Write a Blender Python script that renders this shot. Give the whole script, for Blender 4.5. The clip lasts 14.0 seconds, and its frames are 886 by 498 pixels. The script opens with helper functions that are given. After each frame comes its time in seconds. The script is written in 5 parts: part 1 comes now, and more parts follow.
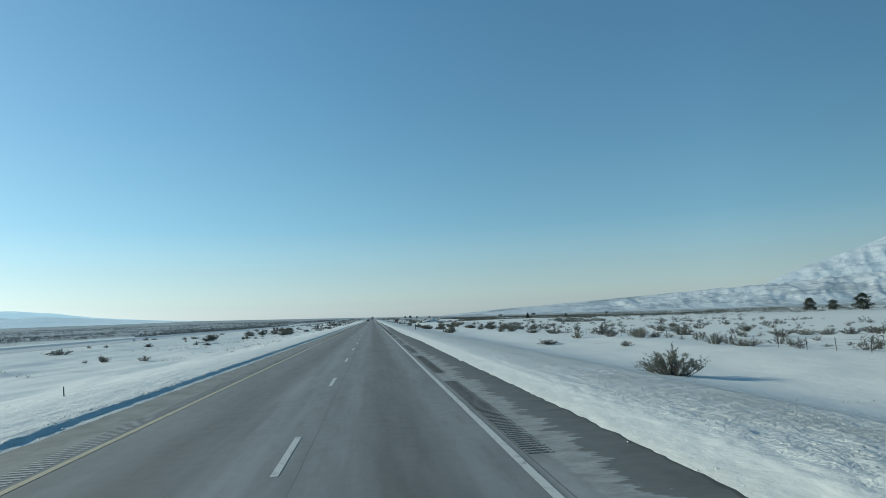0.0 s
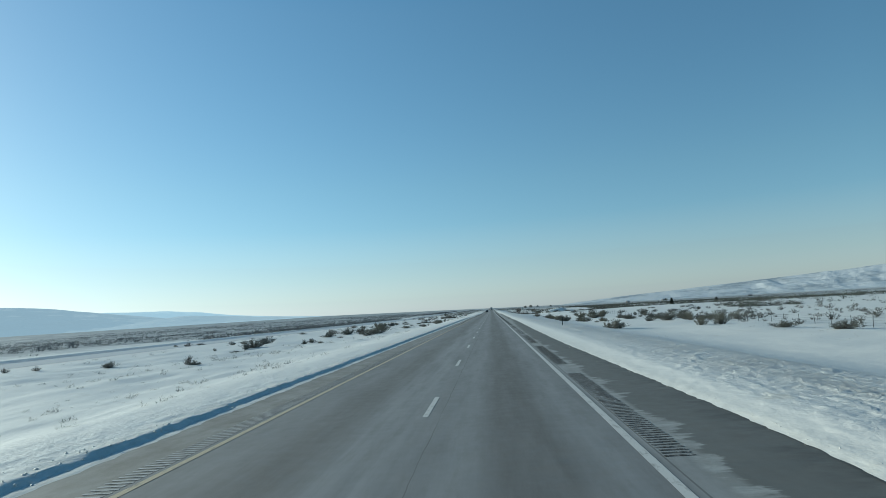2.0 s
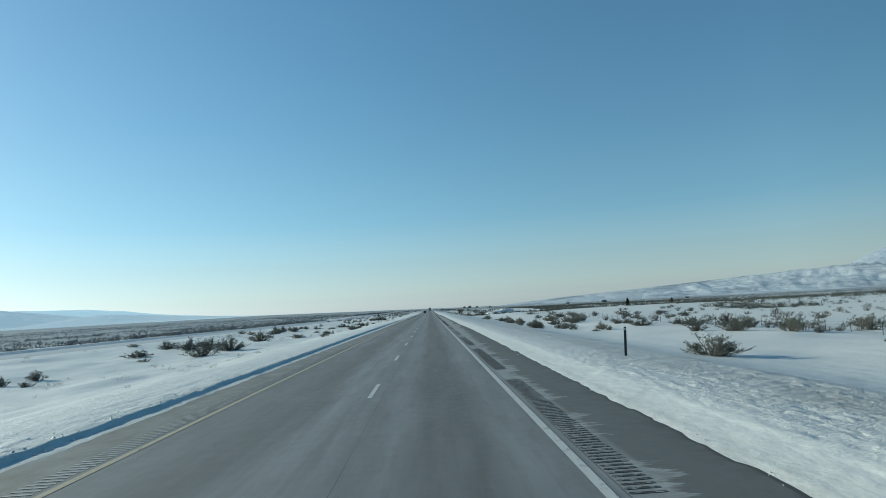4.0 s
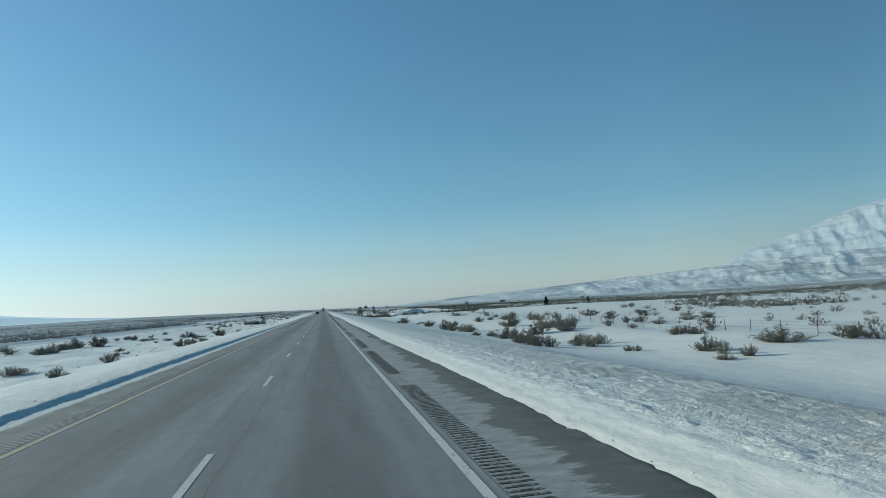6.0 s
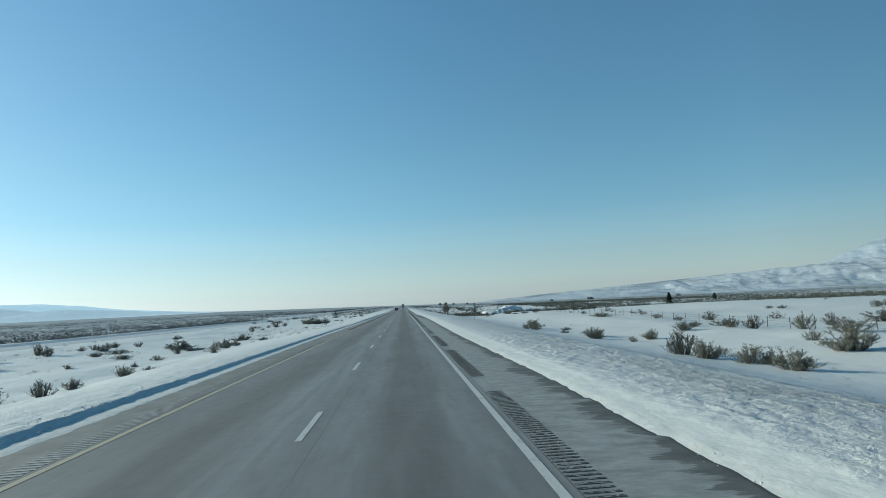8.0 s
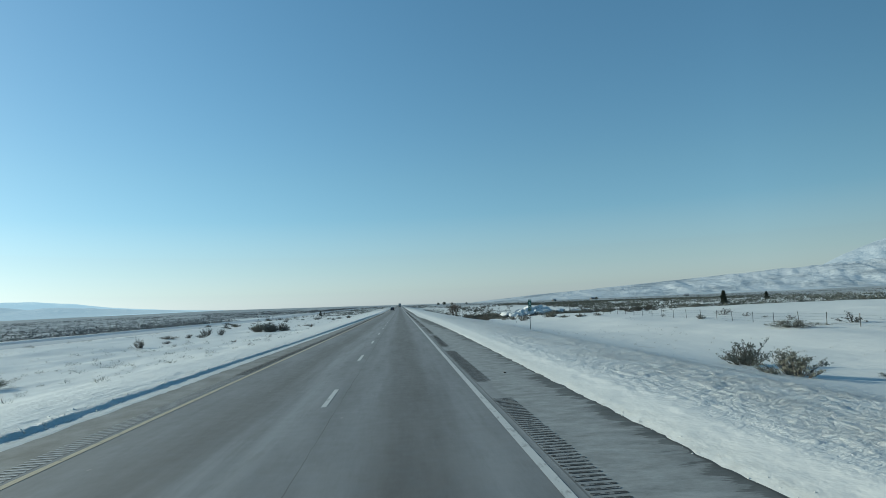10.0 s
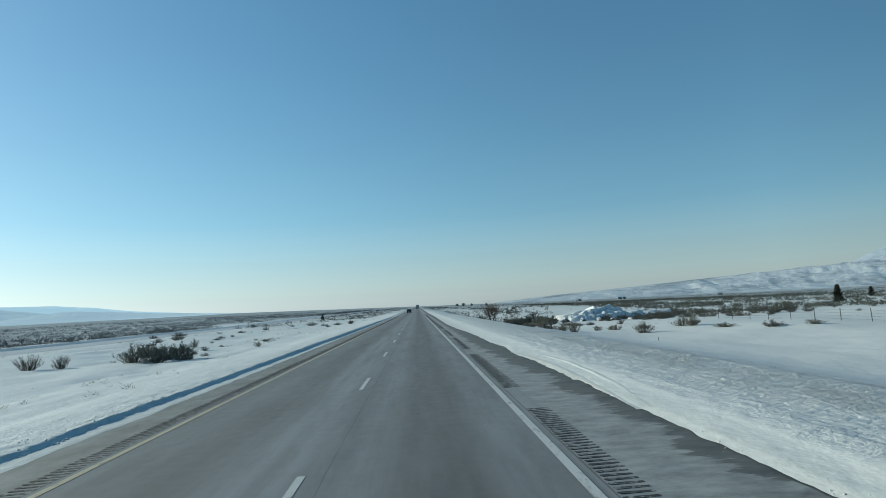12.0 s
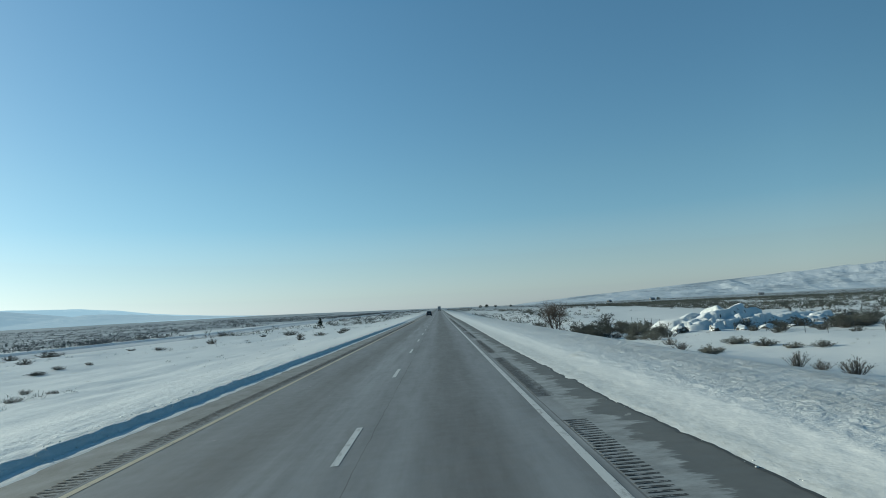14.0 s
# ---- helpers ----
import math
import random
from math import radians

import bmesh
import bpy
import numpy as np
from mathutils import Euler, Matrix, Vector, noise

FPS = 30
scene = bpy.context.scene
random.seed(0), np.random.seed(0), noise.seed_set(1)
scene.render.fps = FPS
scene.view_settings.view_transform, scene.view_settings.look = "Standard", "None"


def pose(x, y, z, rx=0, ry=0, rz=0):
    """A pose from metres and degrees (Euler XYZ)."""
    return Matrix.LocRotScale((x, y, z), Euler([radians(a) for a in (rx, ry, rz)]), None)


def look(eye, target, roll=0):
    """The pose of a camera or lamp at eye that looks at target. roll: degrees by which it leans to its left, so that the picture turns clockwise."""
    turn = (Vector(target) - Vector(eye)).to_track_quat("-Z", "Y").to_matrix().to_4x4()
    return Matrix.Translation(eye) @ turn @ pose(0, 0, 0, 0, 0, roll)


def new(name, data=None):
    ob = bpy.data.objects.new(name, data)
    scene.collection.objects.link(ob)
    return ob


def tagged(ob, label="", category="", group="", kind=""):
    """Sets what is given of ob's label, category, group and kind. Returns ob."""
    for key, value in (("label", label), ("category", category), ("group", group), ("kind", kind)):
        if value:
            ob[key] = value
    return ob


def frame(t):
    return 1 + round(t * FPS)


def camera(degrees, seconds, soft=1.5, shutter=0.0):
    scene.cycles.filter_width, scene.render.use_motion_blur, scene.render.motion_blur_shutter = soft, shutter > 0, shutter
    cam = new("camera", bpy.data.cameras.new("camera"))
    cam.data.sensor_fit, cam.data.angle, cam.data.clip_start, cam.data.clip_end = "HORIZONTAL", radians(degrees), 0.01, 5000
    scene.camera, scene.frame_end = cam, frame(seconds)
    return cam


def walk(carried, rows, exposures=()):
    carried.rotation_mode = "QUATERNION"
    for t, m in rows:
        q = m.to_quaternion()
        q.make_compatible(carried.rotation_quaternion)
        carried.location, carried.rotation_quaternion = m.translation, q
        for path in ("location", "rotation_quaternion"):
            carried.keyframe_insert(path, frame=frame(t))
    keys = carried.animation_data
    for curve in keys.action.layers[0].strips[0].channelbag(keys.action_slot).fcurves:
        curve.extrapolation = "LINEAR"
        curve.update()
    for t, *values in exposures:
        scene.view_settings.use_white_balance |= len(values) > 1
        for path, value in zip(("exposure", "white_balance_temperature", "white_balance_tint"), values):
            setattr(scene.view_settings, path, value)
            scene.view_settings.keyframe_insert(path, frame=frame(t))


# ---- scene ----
cam = camera(70.82, 14.0, soft=0.6)
# seconds, x, y, z, yaw, pitch, roll: the driver's line along the right-hand lane
ROWS = [
    (0.0, 1.465, 0.00, 2.195, -6.45, 6.14, 2.34),
    (0.5, 1.490, 11.10, 2.195, -5.08, 5.90, 2.76),
    (1.0, 1.495, 22.06, 2.182, -2.69, 5.34, 3.09),
    (1.5, 1.515, 33.22, 2.178, 3.50, 5.67, 3.45),
    (2.0, 1.575, 44.70, 2.186, 4.42, 5.85, 3.85),
    (2.5, 1.615, 56.20, 2.187, 3.37, 5.73, 3.97),
    (3.0, 1.640, 67.65, 2.190, 2.13, 5.69, 3.85),
    (3.5, 1.663, 79.04, 2.190, 0.68, 5.64, 3.64),
    (4.0, 1.703, 90.42, 2.186, -1.22, 5.52, 3.52),
    (4.2, 1.722, 94.97, 2.184, -2.95, 5.49, 3.52),
    (6.3, 1.910, 142.66, 2.176, -10.95, 4.92, 3.72),
    (6.5, 1.932, 147.25, 2.178, -6.75, 4.93, 3.71),
    (7.0, 1.982, 158.82, 2.194, -2.34, 5.23, 3.44),
    (7.5, 1.954, 170.09, 2.188, -2.85, 5.15, 3.25),
    (8.0, 1.908, 181.29, 2.194, -3.66, 5.10, 3.17),
    (8.2, 1.898, 185.82, 2.193, -3.92, 5.09, 3.14),
    (10.3, 1.812, 233.40, 2.186, -3.90, 5.05, 2.86),
    (10.5, 1.807, 237.93, 2.187, -3.71, 5.05, 2.85),
    (11.0, 1.780, 249.23, 2.198, -2.69, 5.13, 2.92),
    (11.5, 1.740, 260.50, 2.206, -2.40, 5.08, 3.08),
    (12.0, 1.722, 271.80, 2.225, -2.35, 5.26, 3.31),
    (12.5, 1.700, 283.01, 2.210, -2.29, 5.19, 3.36),
    (13.0, 1.705, 294.31, 2.213, -2.29, 5.22, 3.49),
    (13.5, 1.722, 305.70, 2.228, -2.09, 5.32, 3.60),
    (14.0, 1.690, 316.95, 2.215, -0.36, 5.54, 3.49),
]
EXPOSURE, KELVIN, TINT = 0.08, 5680, -6.5
walk(cam, [(t, pose(x, y, z, 90 + pitch, roll, yaw)) for t, x, y, z, yaw, pitch, roll in ROWS],
     exposures=[(t, EXPOSURE + d, KELVIN, TINT) for t, d in ((0.0, 0.0), (1.5, -0.06), (2.5, -0.01), (6.5, -0.01), (7.5, 0.02), (8.0, 0.03), (10.5, -0.03), (12.0, -0.06), (13.0, -0.02), (13.5, 0.0), (14.0, -0.14))])

# ---- daylight: a low winter sun ahead and to the left ----
SUN_AZIMUTH, SUN_HEIGHT = -65.0, 17.5   # degrees from straight ahead (minus: left), above the horizon
world = bpy.data.worlds.new("sky")
scene.world = world
world.use_nodes = True
wn = world.node_tree.nodes
sky = wn.new("ShaderNodeTexSky")
sky.sky_type, sky.sun_disc = "NISHITA", False
sky.sun_elevation, sky.sun_rotation = radians(SUN_HEIGHT), radians(SUN_AZIMUTH)
sky.altitude, sky.air_density, sky.dust_density, sky.ozone_density = 500, 1.0, 0.5, 1.8
wn["Background"].inputs["Strength"].default_value = 0.10
# winter haze: the sky loses its colour towards the horizon
up = wn.new("ShaderNodeSeparateXYZ")
world.node_tree.links.new(wn.new("ShaderNodeTexCoord").outputs["Generated"], up.inputs[0])
clear = wn.new("ShaderNodeMapRange")
clear.inputs["From Min"].default_value, clear.inputs["From Max"].default_value = 0.0, 0.14
clear.inputs["To Min"].default_value, clear.inputs["To Max"].default_value = 0.46, 1.06
world.node_tree.links.new(up.outputs["Z"], clear.inputs["Value"])
tone = wn.new("ShaderNodeHueSaturation")
tone.inputs["Hue"].default_value = 0.49
vivid = wn.new("ShaderNodeMapRange")
vivid.inputs["From Min"].default_value, vivid.inputs["From Max"].default_value = 0.45, 1.0
vivid.inputs["To Min"].default_value, vivid.inputs["To Max"].default_value = 1.0, 1.45
world.node_tree.links.new(up.outputs["Z"], vivid.inputs["Value"])
strong = wn.new("ShaderNodeMath")
strong.operation = "MULTIPLY"
world.node_tree.links.new(clear.outputs[0], strong.inputs[0])
world.node_tree.links.new(vivid.outputs[0], strong.inputs[1])
world.node_tree.links.new(strong.outputs[0], tone.inputs["Saturation"])
world.node_tree.links.new(sky.outputs[0], tone.inputs["Color"])
lift = wn.new("ShaderNodeMapRange")
lift.inputs["From Min"].default_value, lift.inputs["From Max"].default_value = 0.05, 0.50
lift.inputs["To Min"].default_value, lift.inputs["To Max"].default_value = 1.0, 1.22
world.node_tree.links.new(up.outputs["Z"], lift.inputs["Value"])
deep = wn.new("ShaderNodeMapRange")
deep.inputs["From Min"].default_value, deep.inputs["From Max"].default_value = 0.50, 1.0
deep.inputs["To Min"].default_value, deep.inputs["To Max"].default_value = 1.0, 0.62
world.node_tree.links.new(up.outputs["Z"], deep.inputs["Value"])
both = wn.new("ShaderNodeMath")
both.operation = "MULTIPLY"
world.node_tree.links.new(lift.outputs[0], both.inputs[0])
world.node_tree.links.new(deep.outputs[0], both.inputs[1])
away_sun = wn.new("ShaderNodeVectorMath")
away_sun.operation = "DOT_PRODUCT"
world.node_tree.links.new(up.inputs[0].links[0].from_socket, away_sun.inputs[0])
away_sun.inputs[1].default_value = (-math.sin(radians(SUN_AZIMUTH)), -math.cos(radians(SUN_AZIMUTH)), 0)
dim = wn.new("ShaderNodeMapRange")
dim.inputs["From Min"].default_value, dim.inputs["From Max"].default_value = 0.10, 0.33
dim.inputs["To Min"].default_value, dim.inputs["To Max"].default_value = 1.0, 0.82
world.node_tree.links.new(away_sun.outputs["Value"], dim.inputs["Value"])
dimmed = wn.new("ShaderNodeMath")
dimmed.operation = "MULTIPLY"
world.node_tree.links.new(both.outputs[0], dimmed.inputs[0])
world.node_tree.links.new(dim.outputs[0], dimmed.inputs[1])
world.node_tree.links.new(dimmed.outputs[0], tone.inputs["Value"])
low = wn.new("ShaderNodeMapRange")
low.inputs["From Min"].default_value, low.inputs["From Max"].default_value = 0.0, 0.20
low.inputs["To Min"].default_value, low.inputs["To Max"].default_value = 1.0, 0.0
world.node_tree.links.new(up.outputs["Z"], low.inputs["Value"])
cool = wn.new("ShaderNodeMix")
cool.data_type, cool.blend_type = "RGBA", "MULTIPLY"
world.node_tree.links.new(low.outputs[0], cool.inputs["Factor"])
world.node_tree.links.new(tone.outputs[0], cool.inputs[6])
cool.inputs[7].default_value = (0.885, 0.935, 1.075, 1)
world.node_tree.links.new(cool.outputs[2], wn["Background"].inputs["Color"])
az, el = radians(SUN_AZIMUTH), radians(SUN_HEIGHT)
sun = new("sun", bpy.data.lights.new("sun", "SUN"))
sun.data.energy, sun.data.angle, sun.data.color = 4.95, radians(0.55), (1.0, 0.885, 0.70)
sun.matrix_world = look((math.sin(az) * math.cos(el) * 50, math.cos(az) * math.cos(el) * 50, math.sin(el) * 50), (0, 0, 0))


# ---- materials ----
class Nodes:
    """A node material under construction."""

    def __init__(self, name, rough=0.6, metal=0.0):
        self.m = bpy.data.materials.new(name)
        self.m.use_nodes = True
        self.t = self.m.node_tree
        self.b = self.t.nodes["Principled BSDF"]
        self.b.inputs["Roughness"].default_value = rough
        self.b.inputs["Metallic"].default_value = metal

    def put(self, value, socket):
        if isinstance(value, bpy.types.NodeSocket):
            self.t.links.new(value, socket)
        else:
            socket.default_value = value

    def coords(self, scale=(1, 1, 1), kind="Object"):
        n = self.t.nodes.new("ShaderNodeMapping")
        n.inputs["Scale"].default_value = scale
        self.t.links.new(self.t.nodes.new("ShaderNodeTexCoord").outputs[kind], n.inputs["Vector"])
        return n.outputs[0]

    def noise(self, scale, detail=4, stretch=(1, 1, 1), rough=0.55):
        n = self.t.nodes.new("ShaderNodeTexNoise")
        n.inputs["Scale"].default_value, n.inputs["Detail"].default_value, n.inputs["Roughness"].default_value = scale, detail, rough
        self.put(self.coords(stretch), n.inputs["Vector"])
        return n.outputs["Fac"]

    def ramp(self, fac, *stops):
        n = self.t.nodes.new("ShaderNodeValToRGB")
        e = n.color_ramp.elements
        while len(e) < len(stops):
            e.new(0.5)
        for s, (p, c) in zip(e, stops):
            s.position, s.color = p, (*c, 1) if isinstance(c, tuple) else (c, c, c, 1)
        self.put(fac, n.inputs["Fac"])
        return n.outputs["Color"]

    def mix(self, fac, a, b, how="MIX"):
        n = self.t.nodes.new("ShaderNodeMix")
        n.data_type, n.blend_type = "RGBA", how
        for v, s in ((fac, n.inputs["Factor"]), (a, n.inputs[6]), (b, n.inputs[7])):
            self.put((*v, 1) if isinstance(v, tuple) else v, s)
        return n.outputs[2]

    def math(self, how, a, b=0.0, clamp=False):
        n = self.t.nodes.new("ShaderNodeMath")
        n.operation, n.use_clamp = how, clamp
        self.put(a, n.inputs[0])
        self.put(b, n.inputs[1])
        return n.outputs[0]

    def along(self, axis):
        n = self.t.nodes.new("ShaderNodeSeparateXYZ")
        self.put(self.coords(), n.inputs[0])
        return n.outputs[axis]

    def random(self):
        return self.t.nodes.new("ShaderNodeObjectInfo").outputs["Random"]

    def island(self):
        return self.t.nodes.new("ShaderNodeNewGeometry").outputs["Random Per Island"]

    def bump(self, height, strength=0.3, distance=0.02):
        n = self.t.nodes.new("ShaderNodeBump")
        n.inputs["Strength"].default_value, n.inputs["Distance"].default_value = strength, distance
        self.put(height, n.inputs["Height"])
        if self.b.inputs["Normal"].links:
            self.t.links.new(self.b.inputs["Normal"].links[0].from_socket, n.inputs["Normal"])
        self.t.links.new(n.outputs[0], self.b.inputs["Normal"])

    def color(self, c):
        self.put((*c, 1) if isinstance(c, tuple) else c, self.b.inputs["Base Color"])
        return self

    def rough(self, r):
        self.put(r, self.b.inputs["Roughness"])


def paint(name, c, rough=0.5, metal=0.0, worn=0.15):
    """A plain coloured surface with a little dirt."""
    n = Nodes(name, rough, metal)
    dark = tuple(v * (1 - worn) for v in c)
    n.color(n.mix(n.noise(9, 5), dark, c))
    return n.m


def band(n, x, at, half, soft):
    """1 within half of the place at, falling to 0 over soft."""
    return n.math("MULTIPLY", n.math("SUBTRACT", half + soft, n.math("ABSOLUTE", n.math("SUBTRACT", x, at))), 1 / soft, True)


def snow_material():
    n = Nodes("snow", 0.55)
    big = n.noise(0.09, 4)
    crust = n.noise(2.2, 6)
    c = n.mix(big, (0.67, 0.66, 0.635), (0.73, 0.72, 0.695))
    # dry grass and dust showing through the thin cover beside the road
    grass = n.math("MULTIPLY", n.ramp(n.noise(0.5, 6, (1, 0.6, 1)), (0.62, 0.0), (0.74, 1.0)), n.ramp(n.noise(0.05, 3), (0.5, 0.0), (0.62, 0.55)))
    c = n.mix(grass, c, (0.42, 0.36, 0.25))
    # brush-covered flats far from the road, their colour paled to blue-grey for haze
    x, y = n.along("X"), n.along("Y")
    west = n.math("MULTIPLY", n.math("SUBTRACT", -60.0, x), 0.03, True)
    east = n.math("MULTIPLY", n.math("MULTIPLY", n.math("SUBTRACT", x, 130.0), 0.006, True), 0.75)
    away = n.math("ADD", n.math("ADD", west, east), n.math("MULTIPLY", n.math("SUBTRACT", y, 520.0), 0.003, True), True)
    cover = n.ramp(n.noise(0.035, 6, (1.0, 0.7, 1), 0.7), (0.37, 0.0), (0.49, 1.0))
    fields = n.ramp(n.noise(0.008, 5, (1.0, 0.35, 1), 0.6), (0.40, 0.25), (0.56, 0.85))
    cover = n.math("MAXIMUM", cover, n.math("MULTIPLY", west, fields))
    c = n.mix(n.math("MULTIPLY", n.math("MULTIPLY", away, cover), 0.85), c, (0.190, 0.197, 0.200))
    # road grit along the two ploughed edges
    grit = n.math("MAXIMUM", band(n, x, -5.1, 0.25, 0.12), n.math("MULTIPLY", n.math("SUBTRACT", 6.5, n.math("ABSOLUTE", x)), 1.1, True))
    grit = n.math("MULTIPLY", grit, n.ramp(n.noise(6.0, 7, (1, 0.5, 1), 0.7), (0.36, 0.05), (0.66, 0.55)))
    c = n.mix(grit, c, (0.44, 0.42, 0.37))
    n.color(c)
    n.b.inputs["Specular IOR Level"].default_value = 0.25
    # wind-crusted curls on the right-hand slope and the brow of the left bank
    verge = n.math("MULTIPLY", n.math("MULTIPLY", n.math("SUBTRACT", x, 6.5), 0.35, True), n.math("MULTIPLY", n.math("SUBTRACT", 16.0, x), 0.3, True))
    brow = n.math("MULTIPLY", n.math("MULTIPLY", n.math("SUBTRACT", -5.5, x), 2.0, True), n.math("MULTIPLY", n.math("ADD", x, 12.0), 0.35, True))
    broken = n.math("MAXIMUM", verge, n.math("MULTIPLY", brow, 0.2))
    broken = n.math("MULTIPLY", broken, n.ramp(n.noise(0.45, 5, (1, 0.6, 1), 0.6), (0.32, 0.25), (0.62, 1.0)))
    plates = n.ramp(n.math("ABSOLUTE", n.math("SUBTRACT", n.noise(1.7, 6, (0.8, 1.0, 1), 0.65), 0.5)), (0.0, 0.0), (0.07, 1.0))
    n.bump(n.math("MULTIPLY", plates, broken), 1.0, 0.03)
    curls = n.math("ABSOLUTE", n.math("SUBTRACT", n.noise(4.2, 5, (0.8, 1.0, 1), 0.6), 0.5))
    curls = n.ramp(curls, (0.0, 0.0), (0.10, 1.0))
    n.bump(n.math("MULTIPLY", curls, n.math("ADD", n.math("MULTIPLY", broken, 0.95), 0.02)), 1.0, 0.04)
    n.bump(n.math("MULTIPLY", n.noise(6.5, 8, (1, 0.8, 1), 0.70), n.math("ADD", n.math("MULTIPLY", broken, 0.9), 0.03)), 1.0, 0.055)
    n.bump(n.math("MULTIPLY", n.noise(19.0, 6, (1, 0.8, 1), 0.68), n.math("ADD", n.math("MULTIPLY", broken, 0.9), 0.06)), 1.0, 0.026)
    n.bump(n.noise(0.9, 5, (1, 0.55, 1), 0.6), 0.7, 0.09)
    n.bump(crust, 0.22, 0.03)
    n.bump(n.noise(24, 5), 0.22, 0.008)
    return n.m


def asphalt_material():
    n = Nodes("asphalt", 0.78)
    x = n.along("X")
    grain = n.noise(140, 3)
    patch = n.ramp(n.noise(0.7, 8, (1.0, 0.16, 1), 0.68), (0.32, 0.0), (0.68, 1.0))
    c = n.mix(patch, (0.120, 0.123, 0.128), (0.188, 0.194, 0.202))
    # an oily dark strip down the middle of each lane
    wob = n.math("MULTIPLY", n.math("SUBTRACT", n.noise(0.08, 2, (1, 1, 1)), 0.5), 0.5)
    xw = n.math("ADD", x, wob)
    middle = n.math("MAXIMUM", band(n, xw, 1.95, 0.42, 0.62), n.math("MULTIPLY", band(n, xw, -1.8, 0.35, 0.7), 0.8))
    middle = n.math("MULTIPLY", middle, n.ramp(n.noise(0.5, 5, (1.6, 0.10, 1)), (0.30, 0.45), (0.65, 0.95)))
    c = n.mix(middle, c, n.mix(n.noise(1.3, 6, (1.2, 0.12, 1), 0.65), (0.074, 0.072, 0.069), (0.106, 0.103, 0.100)))
    # salt dried pale in the wheel paths
    salt = n.math("MAXIMUM", band(n, xw, 0.95, 0.16, 0.5), band(n, xw, 2.95, 0.16, 0.45))
    salt = n.math("MULTIPLY", salt, n.ramp(n.noise(0.9, 7, (2.5, 0.09, 1), 0.6), (0.36, 0.05), (0.68, 0.42)))
    salt2 = n.math("MULTIPLY", band(n, xw, -0.7, 0.35, 0.7), n.ramp(n.noise(1.1, 6, (2.0, 0.07, 1)), (0.36, 0.08), (0.70, 0.78)))
    c = n.mix(n.math("MAXIMUM", salt, salt2), c, (0.270, 0.282, 0.296))
    mottle = n.noise(1.9, 8, (1.3, 0.14, 1), 0.72)
    c = n.mix(n.ramp(mottle, (0.38, 0.0), (0.72, 0.35)), c, (0.244, 0.248, 0.252))
    c = n.mix(n.ramp(n.noise(3.0, 7, (1.2, 0.16, 1), 0.7), (0.50, 0.0), (0.74, 0.45)), c, (0.106, 0.105, 0.101))
    # the sealed joint beside the lane marks, with its fine wandering crack
    wig = n.math("MULTIPLY", n.math("SUBTRACT", n.noise(0.9, 4), 0.5), 0.09)
    joint = band(n, n.math("ADD", x, wig), 0.33, 0.003, 0.008)
    c = n.mix(n.math("MULTIPLY", joint, n.ramp(n.noise(0.25, 3), (0.35, 0.2), (0.55, 0.8))), c, (0.055, 0.055, 0.055))
    # snow film blown across the shoulders in fingers
    sh = n.math("MULTIPLY", n.math("SUBTRACT", x, 3.98), 5.0, True)
    sl = n.math("MULTIPLY", n.math("SUBTRACT", -3.9, x), 5.0, True)
    # how far it reaches changes along the road; its edge is combed across by the wind
    y = n.along("Y")
    reach = n.ramp(n.math("MULTIPLY", y, 1 / 360), *[(at / 360, (wide - 4) / 2) for at, wide in
                   ((0, 4.80), (30, 4.85), (50, 4.45), (105, 4.40), (130, 4.7), (165, 5.3), (200, 5.5), (235, 5.5), (258, 5.9), (280, 5.7), (295, 5.0), (303, 4.75), (345, 4.7))])
    comb = n.math("MULTIPLY", n.math("SUBTRACT", n.noise(1.3, 8, (0.45, 2.2, 1), 0.70), 0.5), 1.8)
    drift = n.math("MULTIPLY", n.math("SUBTRACT", n.noise(0.42, 5, (1, 1, 1), 0.6), 0.5), 2.2)
    edge = n.math("ADD", n.math("ADD", n.math("MULTIPLY", reach, 2.0), 4.0), n.math("ADD", comb, drift))
    fingers = n.math("MULTIPLY", n.math("SUBTRACT", edge, x), 9.0, True)
    film = n.math("MULTIPLY", n.math("MULTIPLY", sh, fingers), n.ramp(n.noise(2.2, 8, (0.8, 1.4, 1), 0.72), (0.32, 0.25), (0.62, 0.95)))
    dust = n.math("MULTIPLY", sl, n.ramp(n.noise(1.4, 7, (1, 0.5, 1), 0.65), (0.35, 0.0), (0.72, 0.45)))
    near = n.math("MULTIPLY", band(n, x, 4.05, 0.26, 0.10), n.ramp(n.noise(0.6, 8, (1, 0.4, 1), 0.7), (0.35, 0.10), (0.7, 0.55)))
    film = n.math("MAXIMUM", n.math("MAXIMUM", n.math("MULTIPLY", film, 0.75), dust), near)
    sdark = n.mix(n.math("MULTIPLY", sh, 0.8), c, n.mix(n.noise(1.6, 7, (1, 0.5, 1), 0.7), (0.074, 0.075, 0.070), (0.136, 0.137, 0.128)))
    sdark = n.mix(n.math("MULTIPLY", sl, 0.75), sdark, n.mix(n.noise(2.1, 7, (1, 0.5, 1), 0.7), (0.105, 0.098, 0.084), (0.175, 0.166, 0.146)))
    c = n.mix(film, sdark, (0.40, 0.41, 0.41))
    # meltwater along the snow edge and the seams of the shoulder paving
    wet = n.math("MULTIPLY", n.math("MULTIPLY", n.math("SUBTRACT", x, 5.0), 1.6, True), n.ramp(n.noise(1.2, 8, (0.8, 1.6, 1), 0.68), (0.42, 0.0), (0.62, 0.6)))
    c = n.mix(wet, c, (0.040, 0.040, 0.040))
